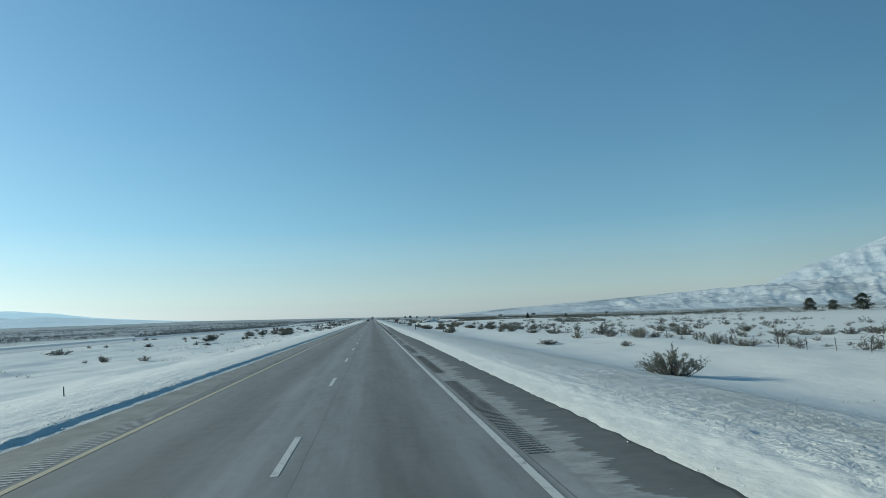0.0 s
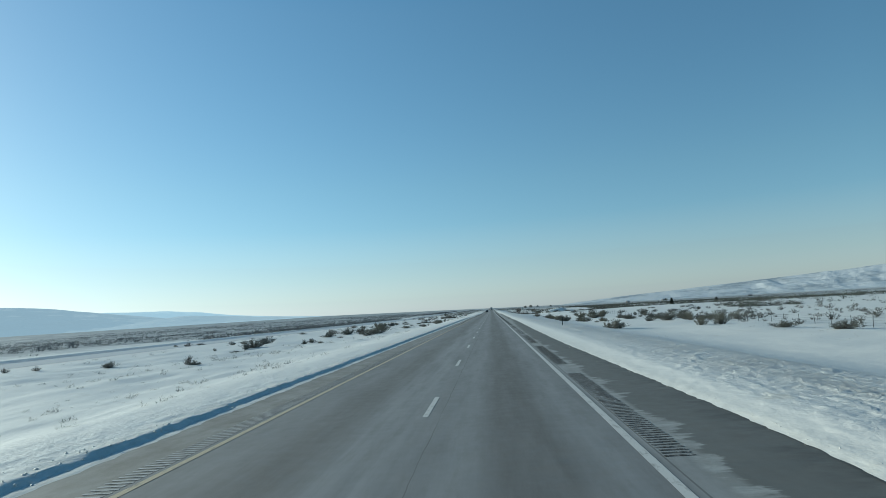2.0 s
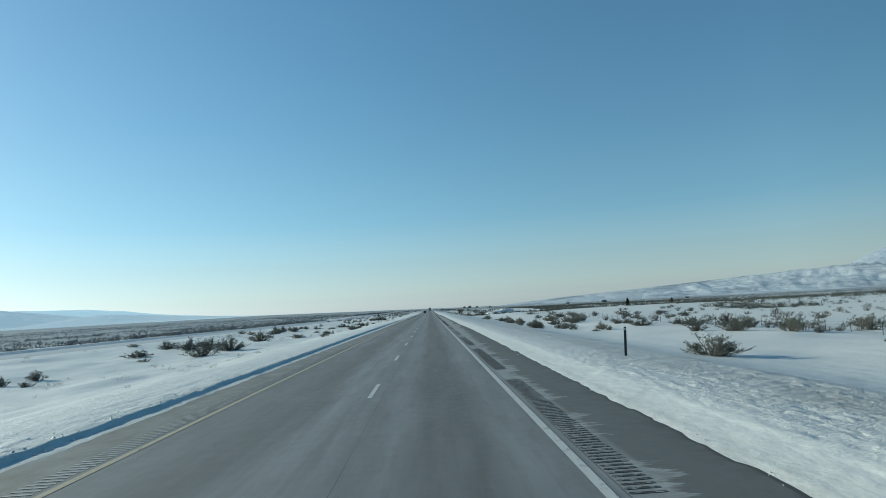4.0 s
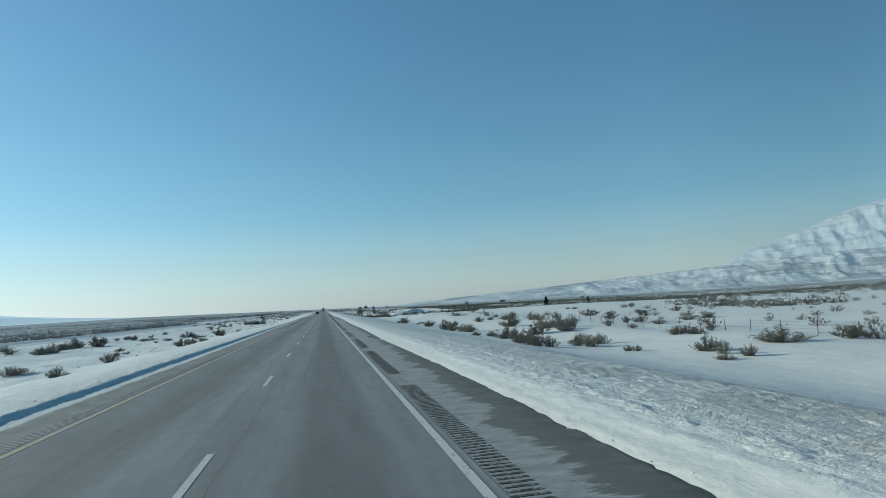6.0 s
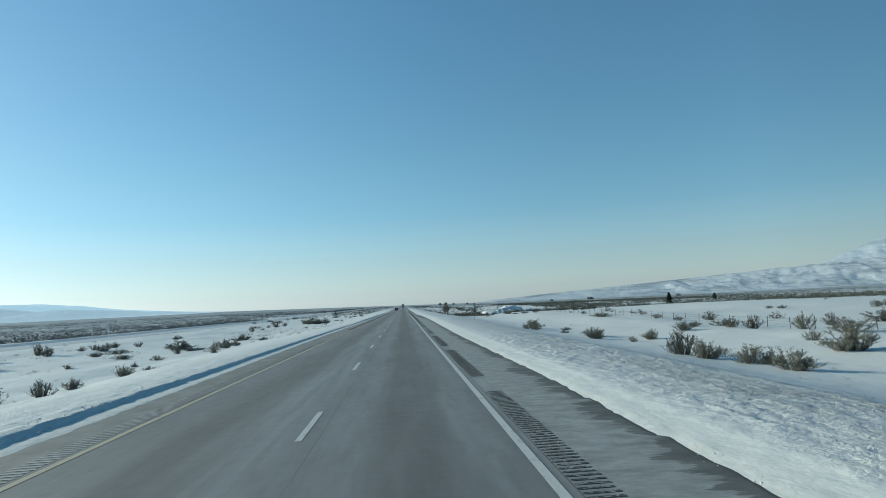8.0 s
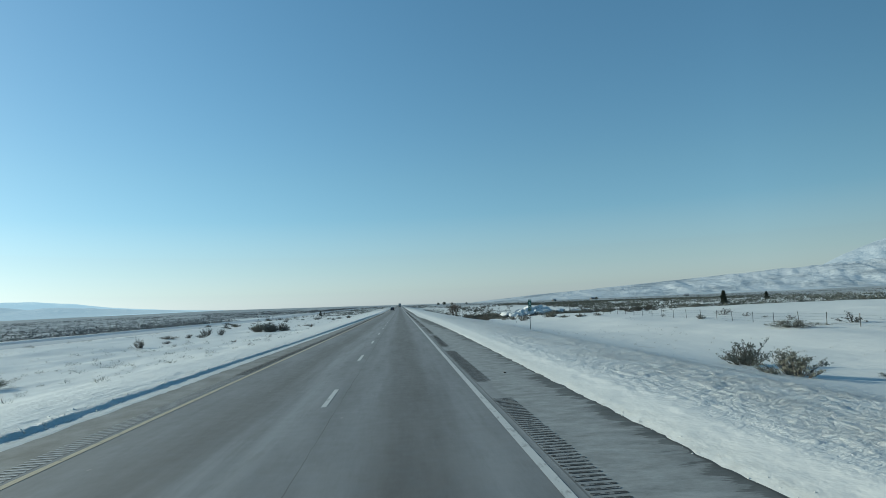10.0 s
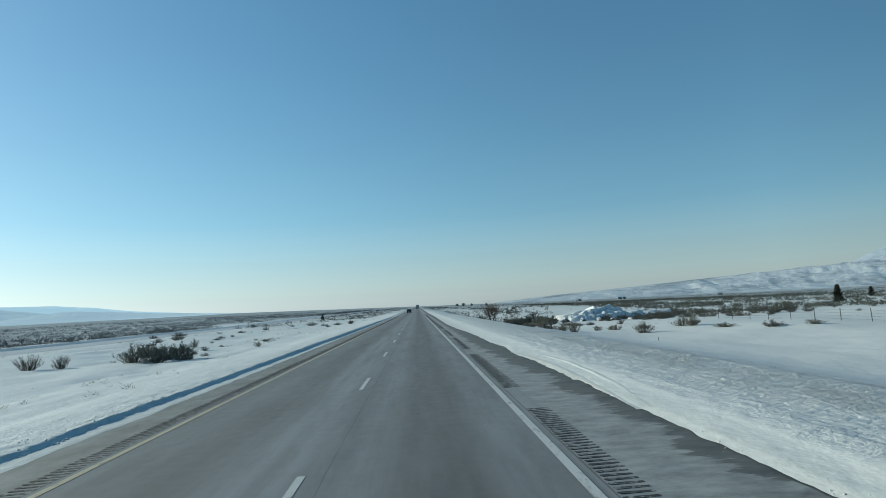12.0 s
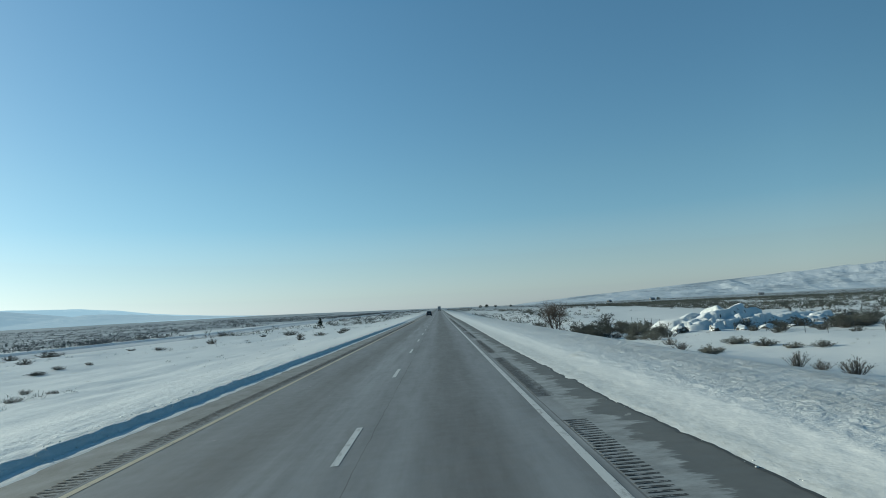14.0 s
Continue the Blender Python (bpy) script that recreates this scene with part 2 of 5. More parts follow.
    seam = n.math("MAXIMUM", band(n, n.math("ADD", x, n.math("MULTIPLY", wig, 0.2)), 3.80, 0.008, 0.012), band(n, n.math("ADD", x, n.math("MULTIPLY", wig, 0.2)), -3.90, 0.008, 0.012))
    c = n.mix(n.math("MULTIPLY", seam, 0.6), c, (0.045, 0.045, 0.045))
    spots = n.ramp(n.noise(2.3, 3, (1, 0.6, 1)), (0.735, 0.0), (0.76, 0.5))
    c = n.mix(spots, c, (0.36, 0.35, 0.33))
    c = n.mix(n.math("MULTIPLY", n.math("SUBTRACT", grain, 0.5), 0.5), c, (0.02, 0.02, 0.02))
    n.color(c)
    n.rough(n.ramp(n.noise(3, 4), (0.3, 0.70), (0.7, 0.88)))
    n.bump(grain, 0.35, 0.004)
    n.bump(n.noise(5, 4), 0.1, 0.01)
    return n.m


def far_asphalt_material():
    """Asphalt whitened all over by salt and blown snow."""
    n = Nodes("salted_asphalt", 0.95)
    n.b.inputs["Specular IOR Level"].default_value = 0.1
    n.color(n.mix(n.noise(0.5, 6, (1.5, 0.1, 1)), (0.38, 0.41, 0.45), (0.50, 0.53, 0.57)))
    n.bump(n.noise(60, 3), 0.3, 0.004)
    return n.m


def line_paint(name, c):
    n = Nodes(name, 0.7)
    wear = n.ramp(n.noise(7, 7, (1, 0.35, 1), 0.7), (0.28, 0.0), (0.46, 1.0))
    n.color(n.mix(wear, (0.17, 0.165, 0.155), c))
    n.bump(n.noise(120, 3), 0.3, 0.003)
    return n.m


def twig_material(name, a, b):
    n = Nodes(name, 0.85)
    n.color(n.mix(n.random(), n.mix(n.noise(14, 4), a, b), tuple(v * 0.75 for v in b)))
    return n.m


SNOW = snow_material()
ASPHALT = asphalt_material()
FAR_ASPHALT = far_asphalt_material()
WHITE_LINE = line_paint("white_line_paint", (0.50, 0.50, 0.49))
YELLOW_LINE = line_paint("yellow_line_paint", (0.43, 0.37, 0.26))
def groove_material(dark, white=0.55, at=0.50):
    n = Nodes("groove_asphalt", 0.85)
    snowy = n.ramp(n.noise(9.0, 7, (1, 1, 1), 0.7), (at, 0.0), (at + 0.10, 1.0))
    n.color(n.mix(n.math("MULTIPLY", snowy, white), dark, (0.42, 0.43, 0.44)))
    return n.m


GROOVE = groove_material((0.030, 0.030, 0.030))
GROOVE_DUSTY = groove_material((0.30, 0.30, 0.295), 0.95, 0.40)
TWIG = twig_material("sage_twig", (0.062, 0.056, 0.048), (0.130, 0.116, 0.097))
LEAF = twig_material("sage_leaf", (0.112, 0.116, 0.093), (0.222, 0.224, 0.184))
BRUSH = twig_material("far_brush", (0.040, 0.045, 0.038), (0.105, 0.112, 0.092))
# paler, bluer brush: haze over the western flats put into the leaf colour
HAZE_BRUSH = twig_material("haze_paled_brush", (0.066, 0.074, 0.077), (0.140, 0.153, 0.158))
DRY = twig_material("dry_grass", (0.15, 0.13, 0.10), (0.27, 0.24, 0.19))
RUST_TWIG = twig_material("willow_twig", (0.055, 0.042, 0.034), (0.105, 0.080, 0.064))
JUNIPER = twig_material("juniper_needles", (0.018, 0.024, 0.016), (0.045, 0.055, 0.032))
STEEL = paint("galvanised_post", (0.10, 0.10, 0.10), 0.55, 0.6, 0.4)
POST_DARK = paint("dark_green_post", (0.012, 0.022, 0.028), 0.5, 0.0, 0.3)
SIGN_GREEN = paint("sign_green", (0.004, 0.115, 0.075), 0.4, 0.0, 0.25)
SIGN_WHITE = paint("sign_white", (0.80, 0.82, 0.80), 0.4, 0.0, 0.05)
ROCK = paint("dark_rock", (0.10, 0.09, 0.08), 0.9, 0.0, 0.5)
BLACK_RUBBER = paint("black_rubber", (0.015, 0.015, 0.016), 0.8, 0.0, 0.3)


def solid(name, bm, material, smooth=False):
    me = bpy.data.meshes.new(name)
    bm.to_mesh(me)
    bm.free()
    me.materials.append(material)
    if smooth:
        me.polygons.foreach_set("use_smooth", [True] * len(me.polygons))
    return me


def part(name, bm, material, parent, label="", smooth=False):
    """Links a bmesh as one mesh object under a thing or a part."""
    ob = new(name, solid(name, bm, material, smooth))
    ob.parent = parent
    return tagged(ob, label)


def thing(name, place, label, category, group="", turn=0.0):
    ob = new(name)
    ob.empty_display_size = 0.2
    ob.matrix_world = pose(*place, 0, 0, turn)
    return tagged(ob, label, category, group)


def box(bm, size, at=(0, 0, 0), bevel=0.0, turn=(0, 0, 0)):
    vs = bmesh.ops.create_cube(bm, size=1.0)["verts"]
    bmesh.ops.transform(bm, matrix=pose(*at, *turn) @ Matrix.Diagonal((*size, 1)), verts=vs)
    if bevel:
        edges = list({e for v in vs for e in v.link_edges})
        bmesh.ops.bevel(bm, geom=edges, offset=bevel, segments=2, affect="EDGES")
    return bm


def tube(bm, points, radii, sides=5):
    """A tapered tube through the points."""
    rings = []
    for i, p in enumerate(points):
        p = Vector(p)
        d = (Vector(points[min(i + 1, len(points) - 1)]) - Vector(points[max(i - 1, 0)])).normalized()
        u = d.orthogonal().normalized()
        v = d.cross(u)
        rings.append([bm.verts.new(p + radii[i] * (math.cos(2 * math.pi * k / sides) * u + math.sin(2 * math.pi * k / sides) * v)) for k in range(sides)])
    for a, b in zip(rings, rings[1:]):
        for k in range(sides):
            bm.faces.new((a[k], a[(k + 1) % sides], b[(k + 1) % sides], b[k]))
    bm.faces.new(rings[-1])
    bm.faces.new(rings[0][::-1])
    return bm


def sheet(name, xs, ys, height, material, smooth=True):
    """One mesh over the grid xs by ys with z from height(X, Y)."""
    X, Y = np.meshgrid(xs, ys)
    Z = height(X, Y)
    co = np.stack([X, Y, Z], -1).reshape(-1, 3).astype(np.float32)
    nx, ny = len(xs), len(ys)
    i = (np.arange(ny - 1)[:, None] * nx + np.arange(nx - 1)[None, :]).ravel()
    quads = np.stack([i, i + 1, i + 1 + nx, i + nx], -1)
    me = bpy.data.meshes.new(name)
    me.vertices.add(len(co))
    me.vertices.foreach_set("co", co.ravel())
    me.loops.add(quads.size)
    me.loops.foreach_set("vertex_index", quads.ravel().astype(np.int32))
    me.polygons.add(len(quads))
    me.polygons.foreach_set("loop_start", np.arange(0, quads.size, 4, dtype=np.int32))
    me.polygons.foreach_set("use_smooth", np.full(len(quads), smooth))
    me.update(calc_edges=True)
    me.materials.append(material)
    return new(name, me)


# ---- the lie of the land ----
def lattice(ix, iy, seed):
    h = (ix.astype(np.int64) * 374761393 + iy.astype(np.int64) * 668265263 + seed * 974634777) & 0xFFFFFFFF
    h = ((h ^ (h >> 13)) * 1274126177) & 0xFFFFFFFF
    return ((h ^ (h >> 16)) & 0xFFFF) / 65535.0


def value_noise(x, y, seed=0):
    """Smooth noise from 0 to 1 on a unit lattice."""
    x, y = np.asarray(x, float), np.asarray(y, float)
    ix, iy = np.floor(x), np.floor(y)
    fx, fy = x - ix, y - iy
    fx, fy = fx * fx * (3 - 2 * fx), fy * fy * (3 - 2 * fy)
    a, b = lattice(ix, iy, seed), lattice(ix + 1, iy, seed)
    c, d = lattice(ix, iy + 1, seed), lattice(ix + 1, iy + 1, seed)
    return (a * (1 - fx) + b * fx) * (1 - fy) + (c * (1 - fx) + d * fx) * fy


def fractal(x, y, octaves=4, seed=0):
    s, a, out = 1.0, 0.5, 0.0
    for k in range(octaves):
        out = out + a * value_noise(x * s, y * s, seed + k)
        s, a = s * 2.07, a * 0.5
    return out / (1 - 0.5 ** octaves)


def step(v, a, b):
    u = np.clip((np.asarray(v, float) - a) / (b - a), 0, 1)
    return u * u * (3 - 2 * u)


PROFILE_X = [-400, -100, -60, -40, -24, -14, -12, -10, -7.5, -6.0, -5.3, 0, 5.4, 5.9, 6.7, 7.3, 9, 12, 14, 16, 18, 21, 30, 38, 45, 110, 400]
PROFILE_Z = [-0.3, -0.3, -0.45, -0.45, -0.70, -0.60, -0.40, -0.10, 0.10, 0.12, 0.12, 0, 0.012, 0.030, 0.100, 0.090, -0.04, -0.40, -0.85, -1.14, -1.34, -1.45, -1.36, -1.62, -1.85, -2.2, -2.2]


def rise(x, y):
    """The cross-fall of the road's later part and the slow rise of the far plain."""
    x, y = np.asarray(x, float), np.asarray(y, float)
    fade = np.clip(1 - (np.abs(x) - 60) / 240, 0, 1)
    r = np.hypot(x, y - 150) + 1e-6
    slope = np.interp(x / r, [-1, -0.26, 0, 0.14, 0.5, 1], [0.0085, 0.0085, 0.003, 0.0005, -0.004, -0.005])
    return 0.02 * step(y, 225, 300) * np.clip(x, -8, 60) * fade + slope * np.maximum(0, r - 330)


def ground_height(x, y):
    """The smooth snow surface, without its clods."""
    hollow = -0.3 * step(y, 240, 300) * step(-x, 9, 14) * (1 - step(-x, 40, 60)) + 1.35 * step(y, 328, 400) * step(x, 12, 19) * (1 - step(y, 430, 620))
    hollow = hollow + 0.28 * np.exp(-((x - 20) / 6) ** 2 - ((y - 193) / 13) ** 2)
    return np.interp(x, PROFILE_X, PROFILE_Z) + rise(x, y) - hollow


EDGE_Y = [-20, 5, 20, 40, 58, 67, 80, 94, 106, 135, 158, 178, 190, 199, 225, 258, 264, 295, 297, 302, 306, 312, 322, 330, 347, 420]
EDGE_X = [5.74, 5.72, 5.74, 5.76, 5.90, 5.76, 5.58, 5.57, 5.57, 5.76, 5.88, 5.68, 5.80, 5.88, 5.74, 5.86, 5.90, 5.79, 5.60, 5.85, 5.62, 5.66, 5.55, 5.24, 5.10, 5.5]


def snow_edge(y):
    """The ragged edge of the snow on the right shoulder."""
    saw = (y * 0.23 + 0.8 * value_noise(y * 0.13, y * 0, 5)) % 1.0
    rag = 0.15 * (saw - 0.5) * np.maximum(0, value_noise(y * 0.17, y * 0, 2) - 0.45) * 2 + 0.05 * (value_noise(y * 1.9, y * 0, 3) - 0.5) + 0.06 * (value_noise(y * 4.4, y * 0, 4) - 0.5)
    return np.interp(y, EDGE_Y, EDGE_X) + rag


def bank_edge(y):
    """The foot of the ploughed bank on the left."""
    return -5.50 - 0.10 * value_noise(y * 0.22, y * 0, 11) - 0.16 * step(y, 110, 180) - 0.07 * value_noise(y * 1.7, y * 0, 12) - 0.09 * value_noise(y * 4.2, y * 0, 13)


def crust(x, y):
    """The broken, wind-carved crust of ploughed snow on the right-hand slope."""
    zone = step(x, 6.0, 7.4) * (1 - step(x, 11.6, 14.6))
    torn = 0.52 + 0.34 * step(fractal(x * 0.10, y * 0.05, 3, 47), 0.35, 0.65) + 0.12 * step(x, 9.5, 12.0)
    knobs = np.maximum(0, value_noise(x * 5.6 + 0.8 * value_noise(x * 2.0, y * 2.0, 41), y * 4.4, 44) - 0.45)
    chips = value_noise(x * 11.0, y * 7.5, 45) - 0.5
    return zone * torn * (0.080 * knobs + 0.043 * chips)


BANK_Y = [-20, 50, 90, 130, 180, 208, 240, 271, 295, 316, 340, 420]
BANK_ADD = [-0.03, -0.03, -0.02, -0.02, -0.025, -0.045, -0.07, -0.09, -0.055, -0.02, 0.01, 0.0]


def snow_height(x, y):
    z = ground_height(x, y)
    base = rise(x, y)
    # soft drifts
    away = step(np.abs(x), 11, 26)
    away = away * (1 - step(-x, 36, 42) * (1 - step(-x, 62, 75)))
    z = z + away * (0.60 * (fractal(x * 0.055, y * 0.045, 4, 20) - 0.5) + 0.30 * (fractal(x * 0.22, y * 0.17, 3, 24) - 0.5)) + step(np.abs(x), 60, 250) * 2.2 * (fractal(x * 0.008, y * 0.006, 4, 30) - 0.5)
    # ploughed clods on the right-hand slope
    z = z + crust(x, y)
    # the right-hand edge: a low lip, bare road inside it
    e = snow_edge(y)
    lip = step(x, e - 0.25, e + 0.20)
    low = np.where(x > 4.9, 0.02, 0.06)
    right = base - low + lip * (z - base + low) + lip * 0.010 * value_noise(x * 4, y * 4, 46)
    # the left bank: a steep ploughed face and crumbs on its brow
    b = bank_edge(y)
    face = step(-x, -b, -b + 0.12)
    crumb = (1 - step(-x, 6.4, 8.6)) * (0.07 * (fractal(x * 3.2, y * 2.6, 3, 50) - 0.45)) + 0.06 * (1 - step(-x, 5.7, 6.5)) * (fractal(x * 4.0, y * 3.1, 3, 51) - 0.5)
    crumb = crumb + 0.38 * step(-x, 7, 12) * (fractal(x * 0.42, y * 0.16, 4, 52) - 0.5)
    crumb = crumb + (0.04 * step(y, 110, 190) + np.interp(y, BANK_Y, BANK_ADD)) * (1 - step(-x, 6.5, 10))
    left = base - 0.08 + face * (z + crumb - base + 0.08)
    film = np.interp(y, (0, 100, 180, 240, 320), (5.10, 5.02, 4.80, 5.00, 4.98)) + 0.08 * value_noise(y * 0.8, y * 0, 55) + 0.10 * value_noise(y * 3, y * 0, 56)
    left = np.where(x > -6.3, np.maximum(left, base - 0.02 + 0.028 * step(-x, film, film + 0.30)), left)
    out = np.where(x > 0, right, left)
    # the other carriageway across the median, with its own ploughed bank
    z0 = rise(x, y) - 0.40
    out = out + (step(-x, 38, 44) * (1 - step(-x, 60, 66))) * (z0 + 0.04 - out)
    other = step(-x, 45.0, 46.2) * (1 - step(-x, 57.0, 57.3))
    out = out * (1 - other) + other * (rise(x, y) - 0.46)
    out = out + 0.30 * step(-x, 57.0, 57.4) * (1 - step(-x, 60, 75))
    return out


def spread(a, b, near, grow):
    """Places from a to b whose steps begin at near and grow."""
    out, d = [a], near
    sign = 1 if b > a else -1
    while (b - out[-1]) * sign > 0:
        out.append(out[-1] + sign * d)
        d *= grow
    return out


# the plain, and the two ploughed margins of the road, whose clods need a finer mesh
STRIP_Y = (-5.6, 455.0)


def plain_height(x, y):
    """The snow surface, sunk where a margin lies over it."""
    inside = step(y, STRIP_Y[0] + 0.2, STRIP_Y[0] + 0.6) * (1 - step(y, STRIP_Y[1] - 3, STRIP_Y[1] - 1))
    right = step(x, 5.2, 5.6) * (1 - step(x, 13.4, 14.2))
    left = step(-x, 4.4, 4.7) * (1 - step(-x, 8.0, 8.4))
    return snow_height(x, y) - 0.30 * inside * (right + left)


GROUND_X = np.array(sorted(spread(-60, -4600, 0.9, 1.12)) + list(np.arange(-59.3, -15.0, 0.8)) + list(np.arange(-15.2, -8.3, 0.4)) + [-8.0, -7.5, -6.2, -5.7, -5.3, -4.9, -4.4]
                    + [-3.5, 0.0, 3.5, 5.1, 5.4, 5.7, 6.0, 6.5, 8.0, 10.0, 12.0, 13.4, 13.8, 14.2, 14.6] + list(np.arange(15.2, 58, 0.95)) + spread(58, 4600, 0.7, 1.12))
GROUND_Y = np.array(sorted(spread(-6, -900, 0.5, 1.16)) + list(np.arange(-5.7, 345, 0.6)) + spread(345, 4700, 0.6, 1.03))
ground = tagged(sheet("ground", GROUND_X, GROUND_Y, plain_height, SNOW), "snow-covered plain reaching to the horizon", "ground", kind="structure")
VERGE_X = np.array(list(np.arange(5.05, 6.5, 0.06)) + list(np.arange(6.5, 11.0, 0.08)) + list(np.arange(11.0, 16.6, 0.105)))
VERGE_Y = np.array(list(np.arange(STRIP_Y[0], 330, 0.17)) + spread(330, STRIP_Y[1], 0.17, 1.016))
tagged(sheet("ground_verge", VERGE_X, VERGE_Y, lambda x, y: snow_height(x, y) + 0.025 * step(x, 12.0, 13.5) - 0.045 * np.clip(x - 14.5, 0, 3), SNOW),
       "ploughed snow with a broken crust sloping down from the shoulder", "snow verge", kind="structure")
BANK_X = np.array(list(np.arange(-10.8, -7.0, 0.13)) + list(np.arange(-7.0, -4.3, 0.08)))
BANK_ROWS = np.array(list(np.arange(STRIP_Y[0], 330, 0.24)) + spread(330, STRIP_Y[1], 0.24, 1.016))
tagged(sheet("ground_bank", BANK_X, BANK_ROWS, lambda x, y: snow_height(x, y) + 0.025 * step(-x, 7.5, 8.4) - 0.045 * np.clip(-x - 8.9, 0, 3), SNOW),
       "ploughed snow bank with a steep crumbling face beside the road", "snow bank", kind="structure")

# ---- the carriageway ----
ROAD_Y = np.array(sorted(spread(-6, -900, 2, 1.2)) + list(np.arange(-4, 380, 2.0)) + spread(380, 4600, 2, 1.03))
road = tagged(sheet("road", np.array([-5.9, -4.5, -3.0, -1.5, 0, 1.5, 3.0, 4.5, 6.6]), ROAD_Y, lambda x, y: rise(x, y), ASPHALT),
              "worn grey asphalt highway dusted with salt", "road", kind="structure")
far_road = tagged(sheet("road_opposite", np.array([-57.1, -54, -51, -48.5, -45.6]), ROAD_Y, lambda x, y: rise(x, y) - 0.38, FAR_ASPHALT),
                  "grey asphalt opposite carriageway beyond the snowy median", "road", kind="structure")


def ribbon(name, x, width, y0, y1, material, parent, lift=0.005, n=2):
    ys = np.linspace(y0, y1, n)
    ob = sheet(name, np.array([x - width / 2, x + width / 2]), ys, lambda a, b: rise(a, b) + lift, material)
    ob.parent = parent
    return ob


for name, x, m in (("edge_line_white", 3.60, WHITE_LINE), ("edge_line_yellow", -3.71, YELLOW_LINE)):
    ob = sheet(name, np.array([x - 0.068, x + 0.068]), ROAD_Y, lambda a, b: rise(a, b) + 0.005, m)
    ob.parent = road

CYCLE, FIRST = 12.192, 9.46
for k in range(-2, 60):
    ribbon("lane_dash", 0.0, 0.12, FIRST + k * CYCLE, FIRST + k * CYCLE + 3.05, WHITE_LINE, road)


GROOVE_WIDE, GROOVE_LONG = 0.46, 0.070


def groove_rows(bm, x, y, z, seed):
    """A shallow milled dish across the shoulder, its ends a little worn."""
    rng = random.Random(seed)
    l, r = -0.5 - rng.uniform(-0.05, 0.02), 0.5 + rng.uniform(-0.05, 0.02)
    rows = [[bm.verts.new((x + u * GROOVE_WIDE * (1 - 0.2 * abs(v)), y + v * GROOVE_LONG, z + h)) for u in (l, r)] for v, h in ((-0.5, 0.006), (0, 0.004), (0.5, 0.006))]
    for a, b in zip(rows, rows[1:]):
        bm.faces.new((a[0], a[1], b[1], b[0]))


def groove_places(gap):
    y = -3.5
    while y < 460:
        if (y - 21.3) % 14.63 > 3.1 or y > gap:
            yield y
        y += 0.178


for x, near, far, gap in ((4.03, GROOVE, GROOVE, 999), (-4.10, GROOVE_DUSTY, GROOVE, -99)):
    alike = []
    for k in range(5):
        bm = bmesh.new()
        groove_rows(bm, 0, 0, 0, k)
        alike.append(solid("rumble_groove", bm, near))
    close, away = bmesh.new(), bmesh.new()
    for k, y in enumerate(groove_places(gap)):
        z = float(rise(x, y))
        if k < 150:
            ob = new("rumble_groove", alike[k * 7 % 5])
            ob.parent = road
            ob.location = (x, y, z)
        else:
            groove_rows(close if y < 250 else away, x, y, z, k)
    for bm, m in ((close, near), (away, far)):
        tagged(part("rumble_grooves", bm, m, road), kind="stuff")


# meltwater soaking out from under the snow edge
MELT = paint("wet_asphalt", (0.075, 0.072, 0.066), 0.65, 0.0, 0.4)
MELT_Y = np.arange(-5.7, 430, 0.19)
bm = bmesh.new()
rows = []
for y, e, w in zip(MELT_Y, snow_edge(MELT_Y), 0.05 * value_noise(MELT_Y * 1.3, MELT_Y * 0, 58) ** 2 + 0.02 * value_noise(MELT_Y * 4, MELT_Y * 0, 59)):
    rows.append([bm.verts.new((x, y, float(rise(x, y)) + 0.004)) for x in (e - 0.066 - 0.5 * w, e - 0.02)])
for a, b in zip(rows, rows[1:]):
    bm.faces.new((a[0], a[1], b[1], b[0]))
part("melt_line", bm, MELT, road)


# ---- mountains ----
# snow dulled and given a blue glow that stands in for distance haze
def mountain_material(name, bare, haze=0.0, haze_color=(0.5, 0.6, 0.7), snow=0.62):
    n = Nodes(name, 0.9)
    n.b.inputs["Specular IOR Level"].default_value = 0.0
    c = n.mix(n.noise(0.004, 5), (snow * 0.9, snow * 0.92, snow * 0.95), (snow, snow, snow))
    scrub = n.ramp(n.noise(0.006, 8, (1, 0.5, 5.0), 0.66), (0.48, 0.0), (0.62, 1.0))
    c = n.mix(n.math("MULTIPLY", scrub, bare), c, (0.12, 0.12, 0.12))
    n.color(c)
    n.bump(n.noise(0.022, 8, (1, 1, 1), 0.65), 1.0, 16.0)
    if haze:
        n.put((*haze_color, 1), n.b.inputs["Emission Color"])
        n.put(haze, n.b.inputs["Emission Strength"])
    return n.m


